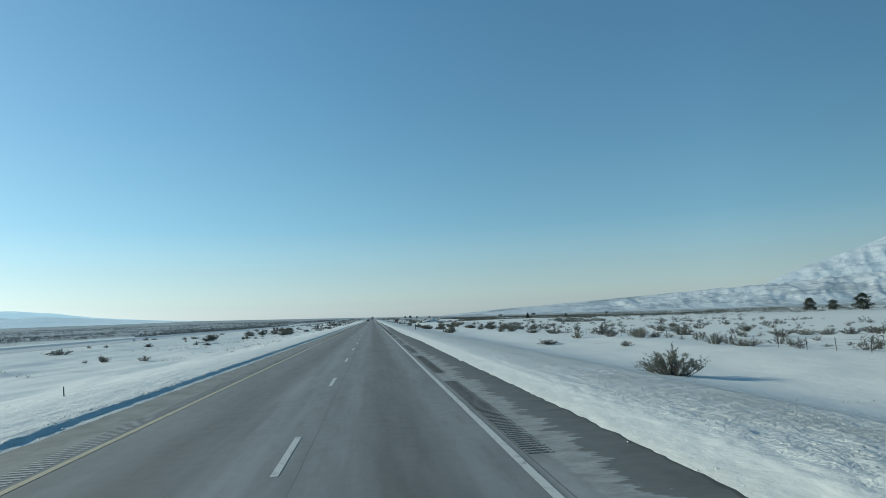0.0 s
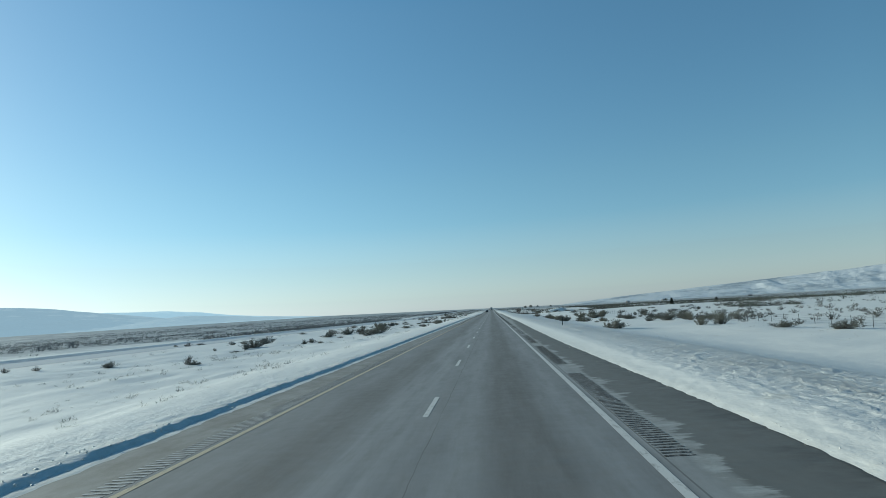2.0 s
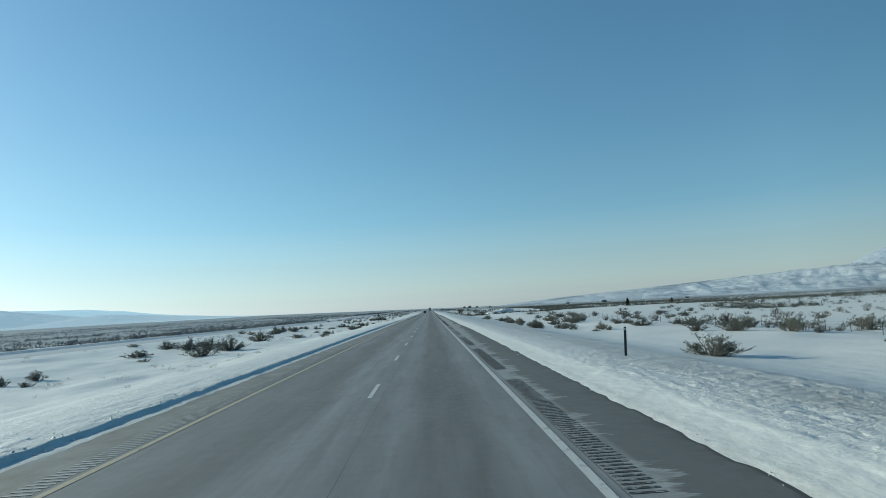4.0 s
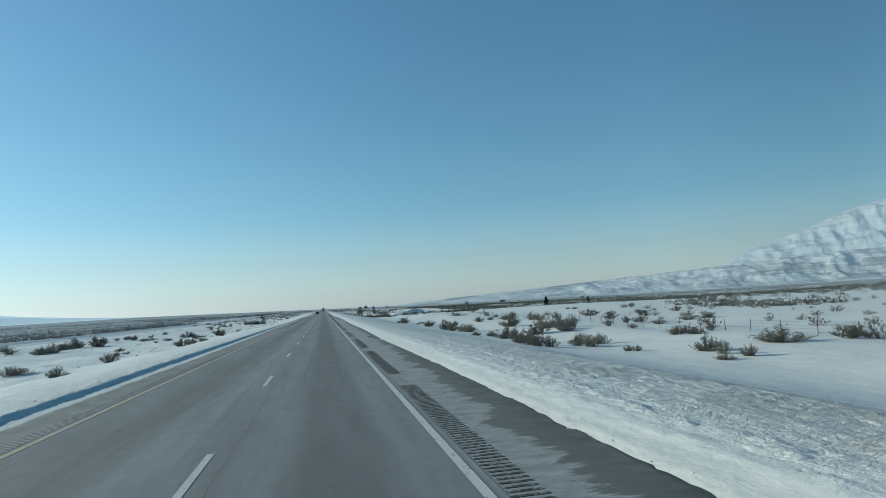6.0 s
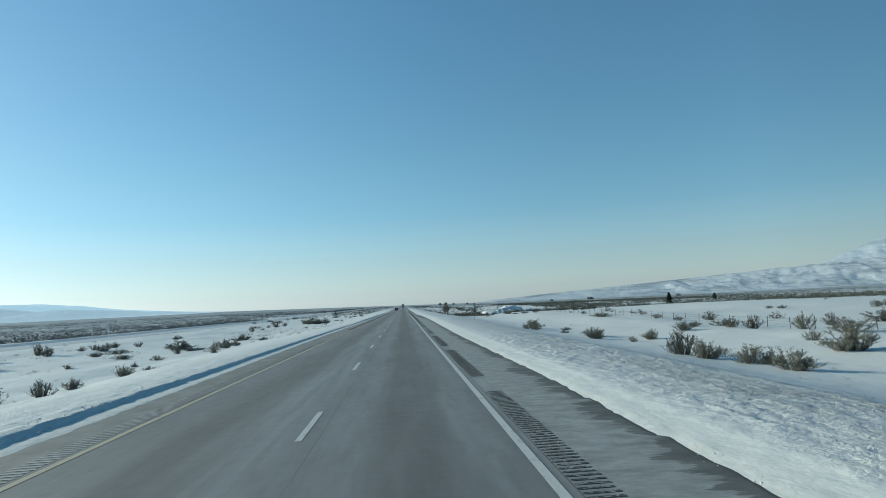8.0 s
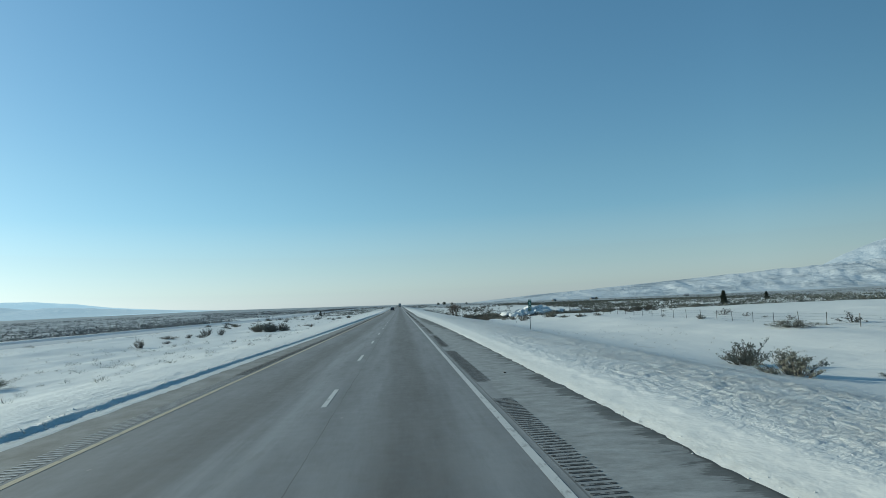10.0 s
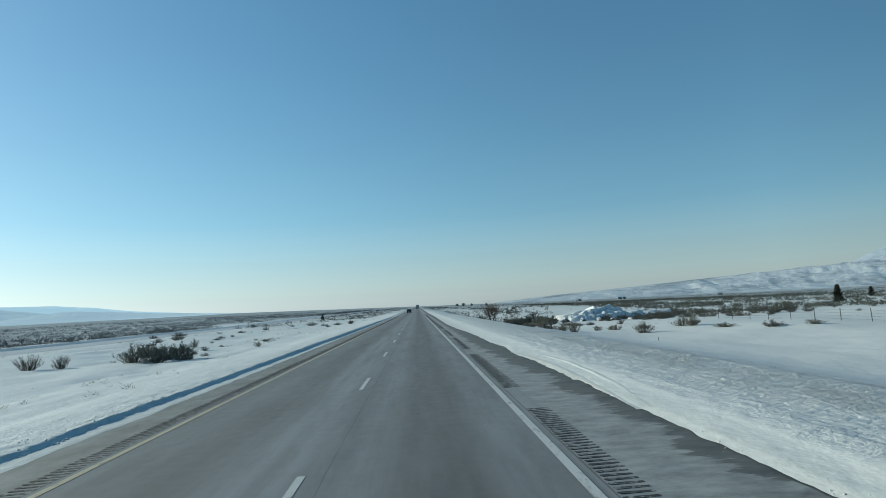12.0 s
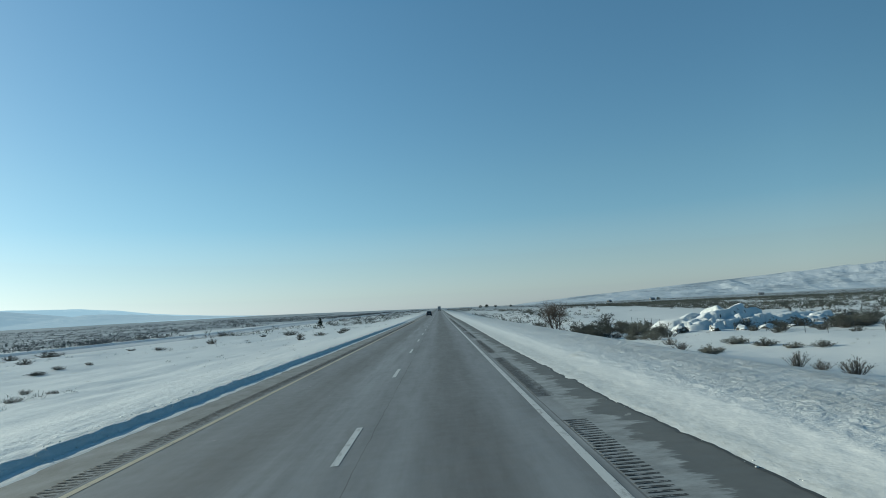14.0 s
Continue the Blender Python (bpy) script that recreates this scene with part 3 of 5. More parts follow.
def range_sheet(name, az0, az1, r0, r1, crest, rough, material, label, seed, gully=1.0, foot=0.0, jag=0.0):
    """Hills between two bearings, rising from r0 to a crest at r1 whose elevation in degrees crest(az) gives."""
    azs, us = np.linspace(az0, az1, 420), np.linspace(0, 1.25, 70)
    A, U = np.meshgrid(azs, us)
    R = r0 + (r1 - r0) * U
    top = np.interp(A, *crest) * math.pi / 180 * r1 * (1 + jag * (fractal(A * 0.45, A * 0, 4, seed + 3) - 0.5))
    shape = np.where(U < 1, 0.12 * U + 0.88 * step(U, 0.0, 1.05) , 1 - (U - 1) * 1.5)
    X, Y = R * np.sin(np.radians(A)), R * np.cos(np.radians(A)) + 150
    lean = A * gully + U * 2.2 * gully
    spur = 1 - np.abs(2 * fractal(lean, U * 1.6 + A * 0.15, 5, seed) - 1)
    fine = 1 - np.abs(2 * fractal(lean * 2.7, U * 4.5, 4, seed + 5) - 1)
    terrace = fractal(A * 0.30 * gully, U * 9.0 + A * 0.1, 4, seed + 9) - 0.5
    relief = rough * (0.55 * (spur - 0.6) + 0.22 * (fine - 0.6) + 0.80 * terrace)
    Z = top * (shape + relief * np.clip(U * 2.5, 0, 1) * np.where(U < 1, 1 - 0.88 * step(U, 0.72, 1.0), 0.12)) + foot
    co = np.stack([X, Y, Z], -1).reshape(-1, 3)
    nx, ny = len(azs), len(us)
    me = bpy.data.meshes.new(name)
    faces = [(j * nx + i, j * nx + i + 1, (j + 1) * nx + i + 1, (j + 1) * nx + i) for j in range(ny - 1) for i in range(nx - 1)]
    me.from_pydata(co.tolist(), [], faces)
    me.polygons.foreach_set("use_smooth", [True] * len(faces))
    me.materials.append(material)
    return tagged(new(name, me), label, "mountain", kind="structure")


FOOTHILL = mountain_material("foothill_snow_haze", 0.95, 0.25, (0.44, 0.57, 0.70), 0.36)
HIGH = mountain_material("mountain_snow_haze", 0.75, 0.37, (0.44, 0.58, 0.71), 0.24)
HAZY = mountain_material("far_range_snow_haze", 0.30, 0.72, (0.405, 0.505, 0.585), 0.22)
HAZIER = mountain_material("farthest_range_snow_haze", 0.20, 0.88, (0.45, 0.58, 0.67), 0.2)
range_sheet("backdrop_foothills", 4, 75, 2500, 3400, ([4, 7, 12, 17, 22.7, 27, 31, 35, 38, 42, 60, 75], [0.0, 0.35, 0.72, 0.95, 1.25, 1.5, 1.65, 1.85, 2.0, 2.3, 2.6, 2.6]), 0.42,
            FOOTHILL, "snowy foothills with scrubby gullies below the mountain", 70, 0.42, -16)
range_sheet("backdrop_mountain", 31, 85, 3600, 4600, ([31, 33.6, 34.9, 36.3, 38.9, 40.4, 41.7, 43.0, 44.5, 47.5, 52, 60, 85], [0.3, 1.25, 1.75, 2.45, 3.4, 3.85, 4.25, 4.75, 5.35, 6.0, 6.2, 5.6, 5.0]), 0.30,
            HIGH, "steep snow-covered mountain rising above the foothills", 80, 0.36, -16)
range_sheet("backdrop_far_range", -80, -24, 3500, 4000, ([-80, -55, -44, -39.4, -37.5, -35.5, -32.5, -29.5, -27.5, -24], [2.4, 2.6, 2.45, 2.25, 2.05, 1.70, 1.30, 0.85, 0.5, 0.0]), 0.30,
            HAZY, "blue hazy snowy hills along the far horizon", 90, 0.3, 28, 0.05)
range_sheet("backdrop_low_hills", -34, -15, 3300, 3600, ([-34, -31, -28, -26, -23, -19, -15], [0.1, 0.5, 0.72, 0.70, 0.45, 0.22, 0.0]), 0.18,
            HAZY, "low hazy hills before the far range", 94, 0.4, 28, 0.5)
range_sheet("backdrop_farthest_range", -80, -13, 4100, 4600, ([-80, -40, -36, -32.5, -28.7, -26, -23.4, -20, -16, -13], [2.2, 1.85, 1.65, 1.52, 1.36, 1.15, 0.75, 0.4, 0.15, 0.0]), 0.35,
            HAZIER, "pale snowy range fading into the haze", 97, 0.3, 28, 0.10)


# ---- sagebrush ----
def bush_meshes(seed, stems=24, twigs=7, blades=9, size=1.0, upright=0.6, leafy=1.0):
    """Branches and foliage of a wiry shrub (unit width and height): crooked stems that fan out from the foot, each with tufts of small upright leaves."""
    rng = random.Random(seed)
    wood, leaves = bmesh.new(), bmesh.new()

    def blade(bm, p, q, w):
        s = (q - p).orthogonal().normalized() * w
        if rng.random() < 0.5:
            s = s.cross((q - p).normalized())
        bm.faces.new([bm.verts.new(v) for v in (p - s, p + s, q)])

    def jog(k):
        return Vector((rng.gauss(0, k), rng.gauss(0, k), rng.gauss(0, k)))

    lobes = [(rng.uniform(0, 6.28), rng.uniform(0.65, 1.15)) for _ in range(4)]
    for _ in range(stems):
        a, out = rng.uniform(0, 2 * math.pi), rng.random() ** 0.6
        tall = max(h * max(0.0, math.cos((a - b) * 0.5)) ** 2 for b, h in lobes)
        reach = 0.5 * out * rng.uniform(0.7, 1.1)
        top = rng.uniform(0.6, 1.0) * (0.35 + 0.65 * tall) * (1.0 - upright * out * out)
        p0 = Vector((math.cos(a) * 0.10 * out, math.sin(a) * 0.10 * out, -0.12))
        p1 = Vector((math.cos(a) * reach * 0.62, math.sin(a) * reach * 0.62, top * 0.34)) + jog(0.025)
        a2 = a + rng.uniform(-0.5, 0.5)
        p2 = Vector((math.cos(a2) * reach, math.sin(a2) * reach, top * 0.9))
        tube(wood, (p0, p1, p2), (0.014, 0.008, 0.003), 3)
        away = Vector((math.cos(a2), math.sin(a2), 0)) * 0.05 * out
        for _ in range(twigs):
            f = rng.uniform(0.0, 1.0) ** 0.8
            q0 = p1.lerp(p2, f) if rng.random() < 0.68 else p0.lerp(p1, 0.3 + 0.7 * f)
            q1 = q0 + away * rng.uniform(0.3, 1.6) + Vector((rng.gauss(0, 0.055), rng.gauss(0, 0.055), rng.uniform(0.05, 0.17)))
            blade(wood, q0, q1, 0.005 * size)
            side = q0.lerp(q1, 0.5)
            for _ in range(2):
                blade(wood, side, side + jog(0.04) + Vector((0, 0, 0.05)), 0.0035 * size)
            for _ in range(int(blades * leafy + rng.random())):
                m = q0.lerp(q1, rng.uniform(0.35, 1.1)) + jog(0.014)
                blade(leaves, m, m + jog(0.012) + away * 0.3 + Vector((0, 0, rng.uniform(0.025, 0.05))), rng.uniform(0.006, 0.011) * size)
    return wood, leaves


SHRUBS = []
for seed in range(7):
    w, l = bush_meshes(100 + seed, 32 + 3 * seed, 8, 7 + seed % 3, 1.05, 0.55 + 0.1 * (seed % 3))
    SHRUBS.append((solid("twig_frame", w, TWIG), solid("foliage", l, LEAF)))
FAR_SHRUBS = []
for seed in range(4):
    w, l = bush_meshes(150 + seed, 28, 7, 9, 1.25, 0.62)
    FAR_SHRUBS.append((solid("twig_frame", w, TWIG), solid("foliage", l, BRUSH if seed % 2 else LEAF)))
BARE_SHRUBS = []
for seed in range(3):
    w, l = bush_meshes(201 + seed, 32, 15, 3, 1.0, 0.40, 0.5)
    BARE_SHRUBS.append((solid("twig_frame", w, TWIG), solid("foliage", l, DRY)))

shrub_rng = random.Random(5)


def sage(x, y, width, high, bare=False):
    """A shrub rooted in the snow, of that width and height in metres."""
    wood, leaves = shrub_rng.choice(BARE_SHRUBS if bare else FAR_SHRUBS if abs(x) > 31 or y > 385 else SHRUBS)
    label = "bare wiry shrub poking out of the snow" if bare else "grey-green sagebrush standing in the snow"
    ob = thing("shrub" if bare else "sagebrush", (x, y, float(snow_height(np.array(x), np.array(y))) - 0.04), label, "shrub", "sagebrush along the road")
    ob.rotation_euler = (0, 0, shrub_rng.uniform(0, 6.28))
    ob.scale = (width, width, high)
    for name, me in (("twig_frame", wood), ("foliage", leaves)):
        o = new(name, me)
        o.parent = ob


sage(16.4, 30.2, 3.6, 1.75)
sage(20.8, 68.6, 3.1, 0.75)
sage(34.6, 52.9, 3.0, 0.90, True)
sage(33.9, 56.9, 2.1, 1.50)
sage(-18.5, 58.1, 1.4, 0.60, True)
sage(25.8, 58.4, 1.4, 0.76)
sage(-23.4, 61.9, 1.7, 0.77, True)
sage(-25.5, 62.8, 0.7, 0.35, True)
sage(56.0, 66.4, 2.9, 1.03)
sage(59.1, 66.8, 2.9, 1.04)
sage(48.5, 67.9, 2.3, 1.17)
sage(54.7, 68.3, 2.6, 0.92)
sage(53.5, 70.5, 3.0, 0.95)
sage(36.5, 75.4, 1.6, 0.71)
sage(35.0, 76.3, 2.5, 1.77)
sage(-35.1, 78.3, 3.4, 0.90)
sage(28.0, 79.5, 1.8, 1.17)
sage(44.5, 83.4, 3.5, 1.72)
sage(55.4, 85.8, 2.3, 1.47)
sage(35.5, 90.4, 3.3, 1.67)
sage(-21.8, 92.2, 1.4, 0.42)
sage(-37.8, 92.8, 0.8, 0.56, True)
sage(-36.0, 93.9, 0.8, 0.57, True)
sage(-30.9, 95.8, 1.5, 0.73)
sage(-24.5, 96.7, 1.1, 0.89, True)
sage(30.9, 99.5, 3.2, 1.09)
sage(51.0, 103.6, 3.4, 1.55)
sage(29.0, 106.5, 2.9, 0.88)
sage(-28.8, 116.7, 1.6, 0.36)
sage(-32.3, 119.1, 0.6, 0.47, True)
sage(-29.3, 121.3, 1.0, 0.88)
sage(29.0, 122.9, 2.7, 2.20)
sage(26.9, 123.5, 2.0, 1.57)
sage(-29.3, 123.9, 3.4, 1.37)
sage(16.6, 123.6, 3.5, 1.62)
sage(-21.3, 126.6, 1.3, 0.48)
sage(-24.1, 128.7, 1.0, 0.89)
sage(-23.9, 131.8, 1.6, 0.85)
sage(-31.0, 133.1, 3.2, 1.41)
sage(-35.4, 136.4, 1.9, 0.75)
sage(-37.6, 136.7, 1.3, 0.75)
sage(31.9, 138.7, 1.3, 0.85)
sage(30.8, 140.4, 2.2, 1.52)
sage(-46.8, 141.4, 1.3, 0.81)
sage(38.3, 141.9, 2.8, 1.67)
sage(35.8, 142.2, 1.1, 0.66)
sage(-50.3, 144.2, 0.8, 0.56)
sage(-46.3, 144.5, 1.7, 0.58)
sage(-23.3, 145.7, 1.4, 0.42, True)
sage(-18.9, 147.2, 3.6, 1.19)
sage(29.4, 147.3, 3.6, 1.69)
sage(27.7, 151.4, 2.3, 1.42)
sage(37.7, 152.0, 3.6, 1.25)
sage(-27.2, 153.2, 3.1, 0.99)
sage(34.7, 155.2, 2.8, 1.54)
sage(-19.1, 155.7, 3.6, 1.74)
sage(-22.4, 159.0, 3.3, 1.64)
sage(32.1, 162.7, 3.7, 1.35)
sage(36.1, 162.7, 2.8, 1.73)
sage(21.0, 163.5, 1.1, 0.43)
sage(22.7, 163.9, 0.9, 0.77)
sage(-26.3, 164.0, 3.5, 1.56)
sage(22.3, 165.5, 1.1, 0.93)
sage(22.7, 167.4, 1.7, 1.12)
sage(32.2, 167.5, 2.0, 0.93)
sage(-30.2, 167.8, 3.2, 1.44)
sage(28.0, 168.3, 3.3, 1.06)
sage(20.2, 170.8, 0.8, 0.54)
sage(19.8, 171.1, 0.7, 0.50)
sage(-12.3, 172.9, 1.4, 0.76)
sage(16.8, 176.1, 1.3, 1.08)
sage(16.1, 176.8, 1.6, 1.23)
sage(20.2, 177.3, 1.7, 1.13)
sage(19.7, 178.6, 1.5, 1.03)
sage(-22.1, 178.8, 4.0, 1.80)
sage(-17.1, 179.1, 2.5, 0.80)
sage(29.6, 179.2, 1.6, 0.93)
sage(-39.8, 179.3, 2.2, 0.61)
sage(22.1, 179.7, 1.4, 1.15)
sage(28.6, 180.1, 1.9, 0.89)
sage(16.6, 180.3, 1.8, 1.38)
sage(-12.4, 181.5, 0.5, 0.68, True)
sage(21.7, 182.0, 1.9, 1.13)
sage(30.8, 182.1, 1.6, 1.03)
sage(33.6, 183.2, 1.0, 0.82)
sage(17.7, 186.1, 2.1, 1.50)
sage(-14.1, 187.4, 1.7, 1.03, True)
sage(-13.0, 190.3, 0.3, 0.22, True)
sage(31.9, 193.5, 1.3, 0.71)
sage(19.1, 194.1, 2.6, 1.51)
sage(-15.7, 194.3, 0.9, 0.55)
sage(25.7, 195.7, 2.0, 0.91)
sage(22.8, 196.3, 2.7, 1.69)
sage(-15.8, 197.3, 0.8, 0.47, True)
sage(26.6, 198.4, 2.9, 1.22)
sage(18.8, 198.5, 1.6, 0.90)
sage(17.4, 199.5, 1.3, 0.66)
sage(32.7, 200.5, 1.3, 1.15)
sage(38.9, 200.9, 2.3, 0.80)
sage(28.8, 201.5, 1.7, 1.69)
sage(-12.4, 203.4, 1.8, 1.09)
sage(26.5, 204.3, 3.1, 1.44)
sage(28.7, 205.5, 2.4, 1.79)
sage(37.6, 206.0, 1.2, 1.11)
sage(-12.3, 207.0, 1.1, 0.93)
sage(18.4, 207.2, 2.2, 1.31)
sage(40.3, 207.5, 2.8, 1.01)
sage(47.1, 208.2, 2.9, 0.91)
sage(-19.6, 208.4, 1.3, 0.52)
sage(50.2, 208.4, 3.3, 0.92)
sage(-12.3, 209.2, 0.9, 0.67)
sage(19.2, 210.2, 1.6, 0.90)
sage(18.5, 210.9, 2.1, 1.14)
sage(-28.6, 211.9, 2.7, 1.14)
sage(25.1, 212.6, 2.9, 1.70)
sage(17.6, 213.4, 2.0, 1.21)
sage(-28.4, 214.2, 1.9, 1.44)
sage(-12.4, 214.4, 1.2, 0.78)
sage(17.4, 215.5, 2.4, 1.89)
sage(-12.3, 217.3, 0.9, 0.38, True)
sage(-34.4, 217.6, 2.0, 1.02)
sage(28.0, 220.0, 1.3, 1.12, True)
sage(-29.8, 221.3, 2.7, 1.35)
sage(-14.8, 221.4, 0.5, 0.37)
sage(43.3, 222.3, 3.1, 1.08)
sage(32.5, 222.7, 3.5, 1.27)
sage(-19.6, 223.1, 1.0, 0.38, True)
sage(-29.9, 225.7, 2.3, 1.17)
sage(-15.4, 226.7, 1.2, 0.49)
sage(-39.1, 226.9, 2.4, 1.06)
sage(-27.8, 227.0, 3.0, 1.48)
sage(-12.3, 229.4, 1.1, 1.14)
sage(33.6, 229.4, 2.0, 1.70)
sage(19.8, 229.6, 1.0, 0.56, True)
sage(21.7, 230.7, 1.6, 1.03)
sage(-20.3, 232.4, 1.8, 0.56)
sage(17.9, 233.0, 1.7, 0.94)
sage(31.7, 233.2, 1.8, 1.41)
sage(39.8, 234.7, 1.8, 1.37)
sage(50.0, 235.4, 2.1, 0.98)
sage(26.9, 235.9, 2.1, 1.15)
sage(18.6, 236.0, 2.1, 1.09)
sage(-17.4, 236.3, 1.1, 1.05)
sage(31.6, 236.6, 1.8, 1.27)
sage(56.0, 236.7, 4.3, 0.85)
sage(63.1, 236.7, 2.8, 1.12)
sage(46.9, 237.3, 4.3, 1.43)
sage(-34.7, 238.4, 2.1, 1.53)
sage(-25.2, 238.5, 1.4, 0.68)
sage(-17.4, 240.1, 2.1, 0.47)
sage(-14.6, 240.5, 1.7, 1.14)
sage(33.0, 240.5, 3.0, 0.81)
sage(30.1, 240.7, 1.6, 0.74)
sage(17.7, 242.4, 1.1, 0.45)
sage(-19.7, 243.3, 3.0, 1.34)
sage(-25.7, 243.8, 3.0, 0.60)
sage(-14.7, 244.2, 1.3, 0.71)
sage(-32.8, 244.9, 1.5, 1.26)
sage(-12.3, 245.8, 1.3, 0.53)
sage(-34.9, 247.2, 1.9, 1.40)
sage(19.2, 247.6, 1.4, 0.45)
sage(16.0, 248.6, 2.8, 1.29)
sage(-29.7, 249.7, 1.6, 0.80)
sage(-32.7, 251.3, 1.1, 0.67)
sage(-31.3, 251.3, 1.4, 0.79)
sage(16.7, 252.9, 2.7, 1.45)
sage(38.1, 253.5, 2.2, 1.25)
sage(-30.8, 254.7, 1.2, 0.83)
sage(-28.2, 254.8, 1.2, 0.83, True)
sage(-32.0, 255.6, 1.2, 0.84)
sage(35.3, 255.6, 1.6, 0.77)
sage(-17.0, 256.1, 2.6, 0.86)
sage(35.0, 261.6, 1.7, 0.84)
sage(30.9, 271.2, 4.5, 0.78)
sage(-29.7, 271.3, 1.5, 0.89)
sage(58.7, 272.0, 1.8, 0.65)
sage(57.9, 274.0, 1.5, 0.66)
sage(-14.8, 290.5, 0.7, 0.36, True)
sage(-24.2, 291.3, 1.3, 1.27, True)
sage(34.4, 292.6, 1.2, 0.72)
sage(-23.7, 297.1, 1.2, 0.41, True)
sage(-27.3, 307.7, 2.5, 0.61, True)
sage(-23.2, 307.7, 1.5, 0.71, True)
sage(-25.0, 308.2, 1.3, 0.62, True)
sage(-25.2, 316.4, 1.8, 1.53, True)
sage(-14.7, 316.2, 2.7, 1.60)
sage(-16.3, 315.6, 2.9, 1.75)
sage(-18.0, 316.2, 2.7, 1.62)
sage(30.7, 316.6, 1.8, 0.49)
sage(-23.4, 317.0, 1.5, 1.07, True)
sage(28.5, 318.2, 1.9, 0.63)
sage(-17.0, 319.4, 2.5, 1.60)
sage(-14.7, 320.9, 0.9, 0.32, True)
sage(-19.8, 322.9, 2.6, 1.42)
sage(27.6, 323.8, 2.0, 0.54)
sage(21.6, 326.6, 2.0, 1.46, True)
sage(-18.7, 326.7, 1.1, 0.95)
sage(-12.4, 327.6, 0.8, 0.64, True)
sage(-17.2, 328.3, 0.9, 0.53)
sage(26.9, 328.5, 1.6, 1.25)
sage(16.1, 329.4, 1.7, 1.19, True)
sage(26.3, 329.6, 1.9, 1.13)
sage(-19.6, 330.7, 0.8, 0.69)
sage(23.3, 331.4, 1.5, 0.61)
sage(-21.2, 332.0, 0.8, 0.65)
sage(16.0, 333.0, 1.1, 0.84, True)
sage(21.3, 333.4, 1.5, 0.75, True)
sage(19.7, 334.3, 1.1, 0.51, True)
sage(16.1, 334.7, 1.6, 0.78, True)
sage(21.5, 335.6, 1.2, 0.68)
sage(-18.4, 336.9, 0.7, 0.30)
sage(16.0, 338.8, 1.3, 0.77, True)
sage(-22.0, 339.4, 1.2, 1.18, True)
sage(-14.6, 339.7, 0.8, 0.32)
sage(16.1, 340.9, 0.9, 0.53, True)
sage(21.7, 341.2, 1.3, 0.39, True)
sage(-15.4, 342.2, 0.8, 0.31, True)
sage(16.1, 342.5, 1.0, 0.77, True)
sage(-15.5, 345.0, 0.7, 0.25, True)
sage(25.7, 345.4, 1.4, 0.74, True)
sage(-17.2, 345.7, 0.6, 0.36, True)
sage(-22.6, 346.9, 0.7, 0.46, True)
sage(38.0, 348.2, 3.0, 0.98)
sage(16.0, 350.6, 1.3, 0.61)
sage(43.3, 350.9, 2.6, 1.14)
sage(32.9, 351.0, 3.1, 1.13)
sage(-31.9, 352.9, 1.3, 0.61)
sage(16.0, 354.6, 1.3, 0.60, True)
sage(24.6, 354.6, 1.7, 0.60)
sage(23.5, 355.8, 1.4, 0.49)
sage(18.6, 356.0, 2.1, 0.49, True)
sage(38.7, 356.1, 3.4, 1.01)
sage(33.0, 356.4, 3.4, 1.12)
sage(24.0, 360.2, 1.9, 0.69)
sage(-26.5, 361.1, 1.4, 0.39)
sage(-35.0, 362.0, 1.8, 0.71)
sage(23.7, 363.9, 2.5, 0.75)
sage(-26.8, 364.1, 1.3, 0.42, True)
sage(-33.9, 366.3, 2.2, 1.00)
sage(-26.0, 366.8, 0.9, 0.35, True)
sage(21.0, 370.0, 1.5, 0.81, True)
sage(-36.9, 375.7, 1.8, 0.71)
sage(34.0, 376.8, 2.1, 0.86)
sage(23.2, 380.5, 2.6, 1.13)
sage(-40.9, 385.8, 3.0, 0.85)
sage(-46.1, 387.3, 1.9, 0.87)
sage(27.1, 388.8, 3.0, 1.70)
sage(43.7, 390.3, 4.5, 1.43)
sage(20.1, 391.1, 3.3, 1.65)
sage(-31.7, 392.0, 2.0, 0.53, True)
sage(25.6, 393.9, 4.5, 1.71)
sage(-36.9, 395.6, 1.4, 0.42, True)
sage(52.3, 395.9, 4.5, 1.26)
sage(20.7, 396.1, 3.7, 1.83)
sage(-16.3, 397.5, 1.5, 0.73)
sage(37.0, 402.6, 3.1, 1.07)
sage(-30.1, 404.5, 1.8, 0.97)
sage(20.7, 405.6, 3.2, 1.98)
sage(-15.6, 407.4, 2.4, 0.65)
sage(-18.8, 408.8, 1.6, 0.66)
sage(-13.2, 412.2, 1.6, 0.84)
sage(29.3, 421.7, 4.5, 2.20)
sage(-14.4, 423.4, 1.9, 0.76)
sage(-28.4, 423.9, 1.4, 0.69)
sage(-23.9, 425.0, 3.5, 1.16)
sage(-44.1, 448.9, 2.9, 0.94)

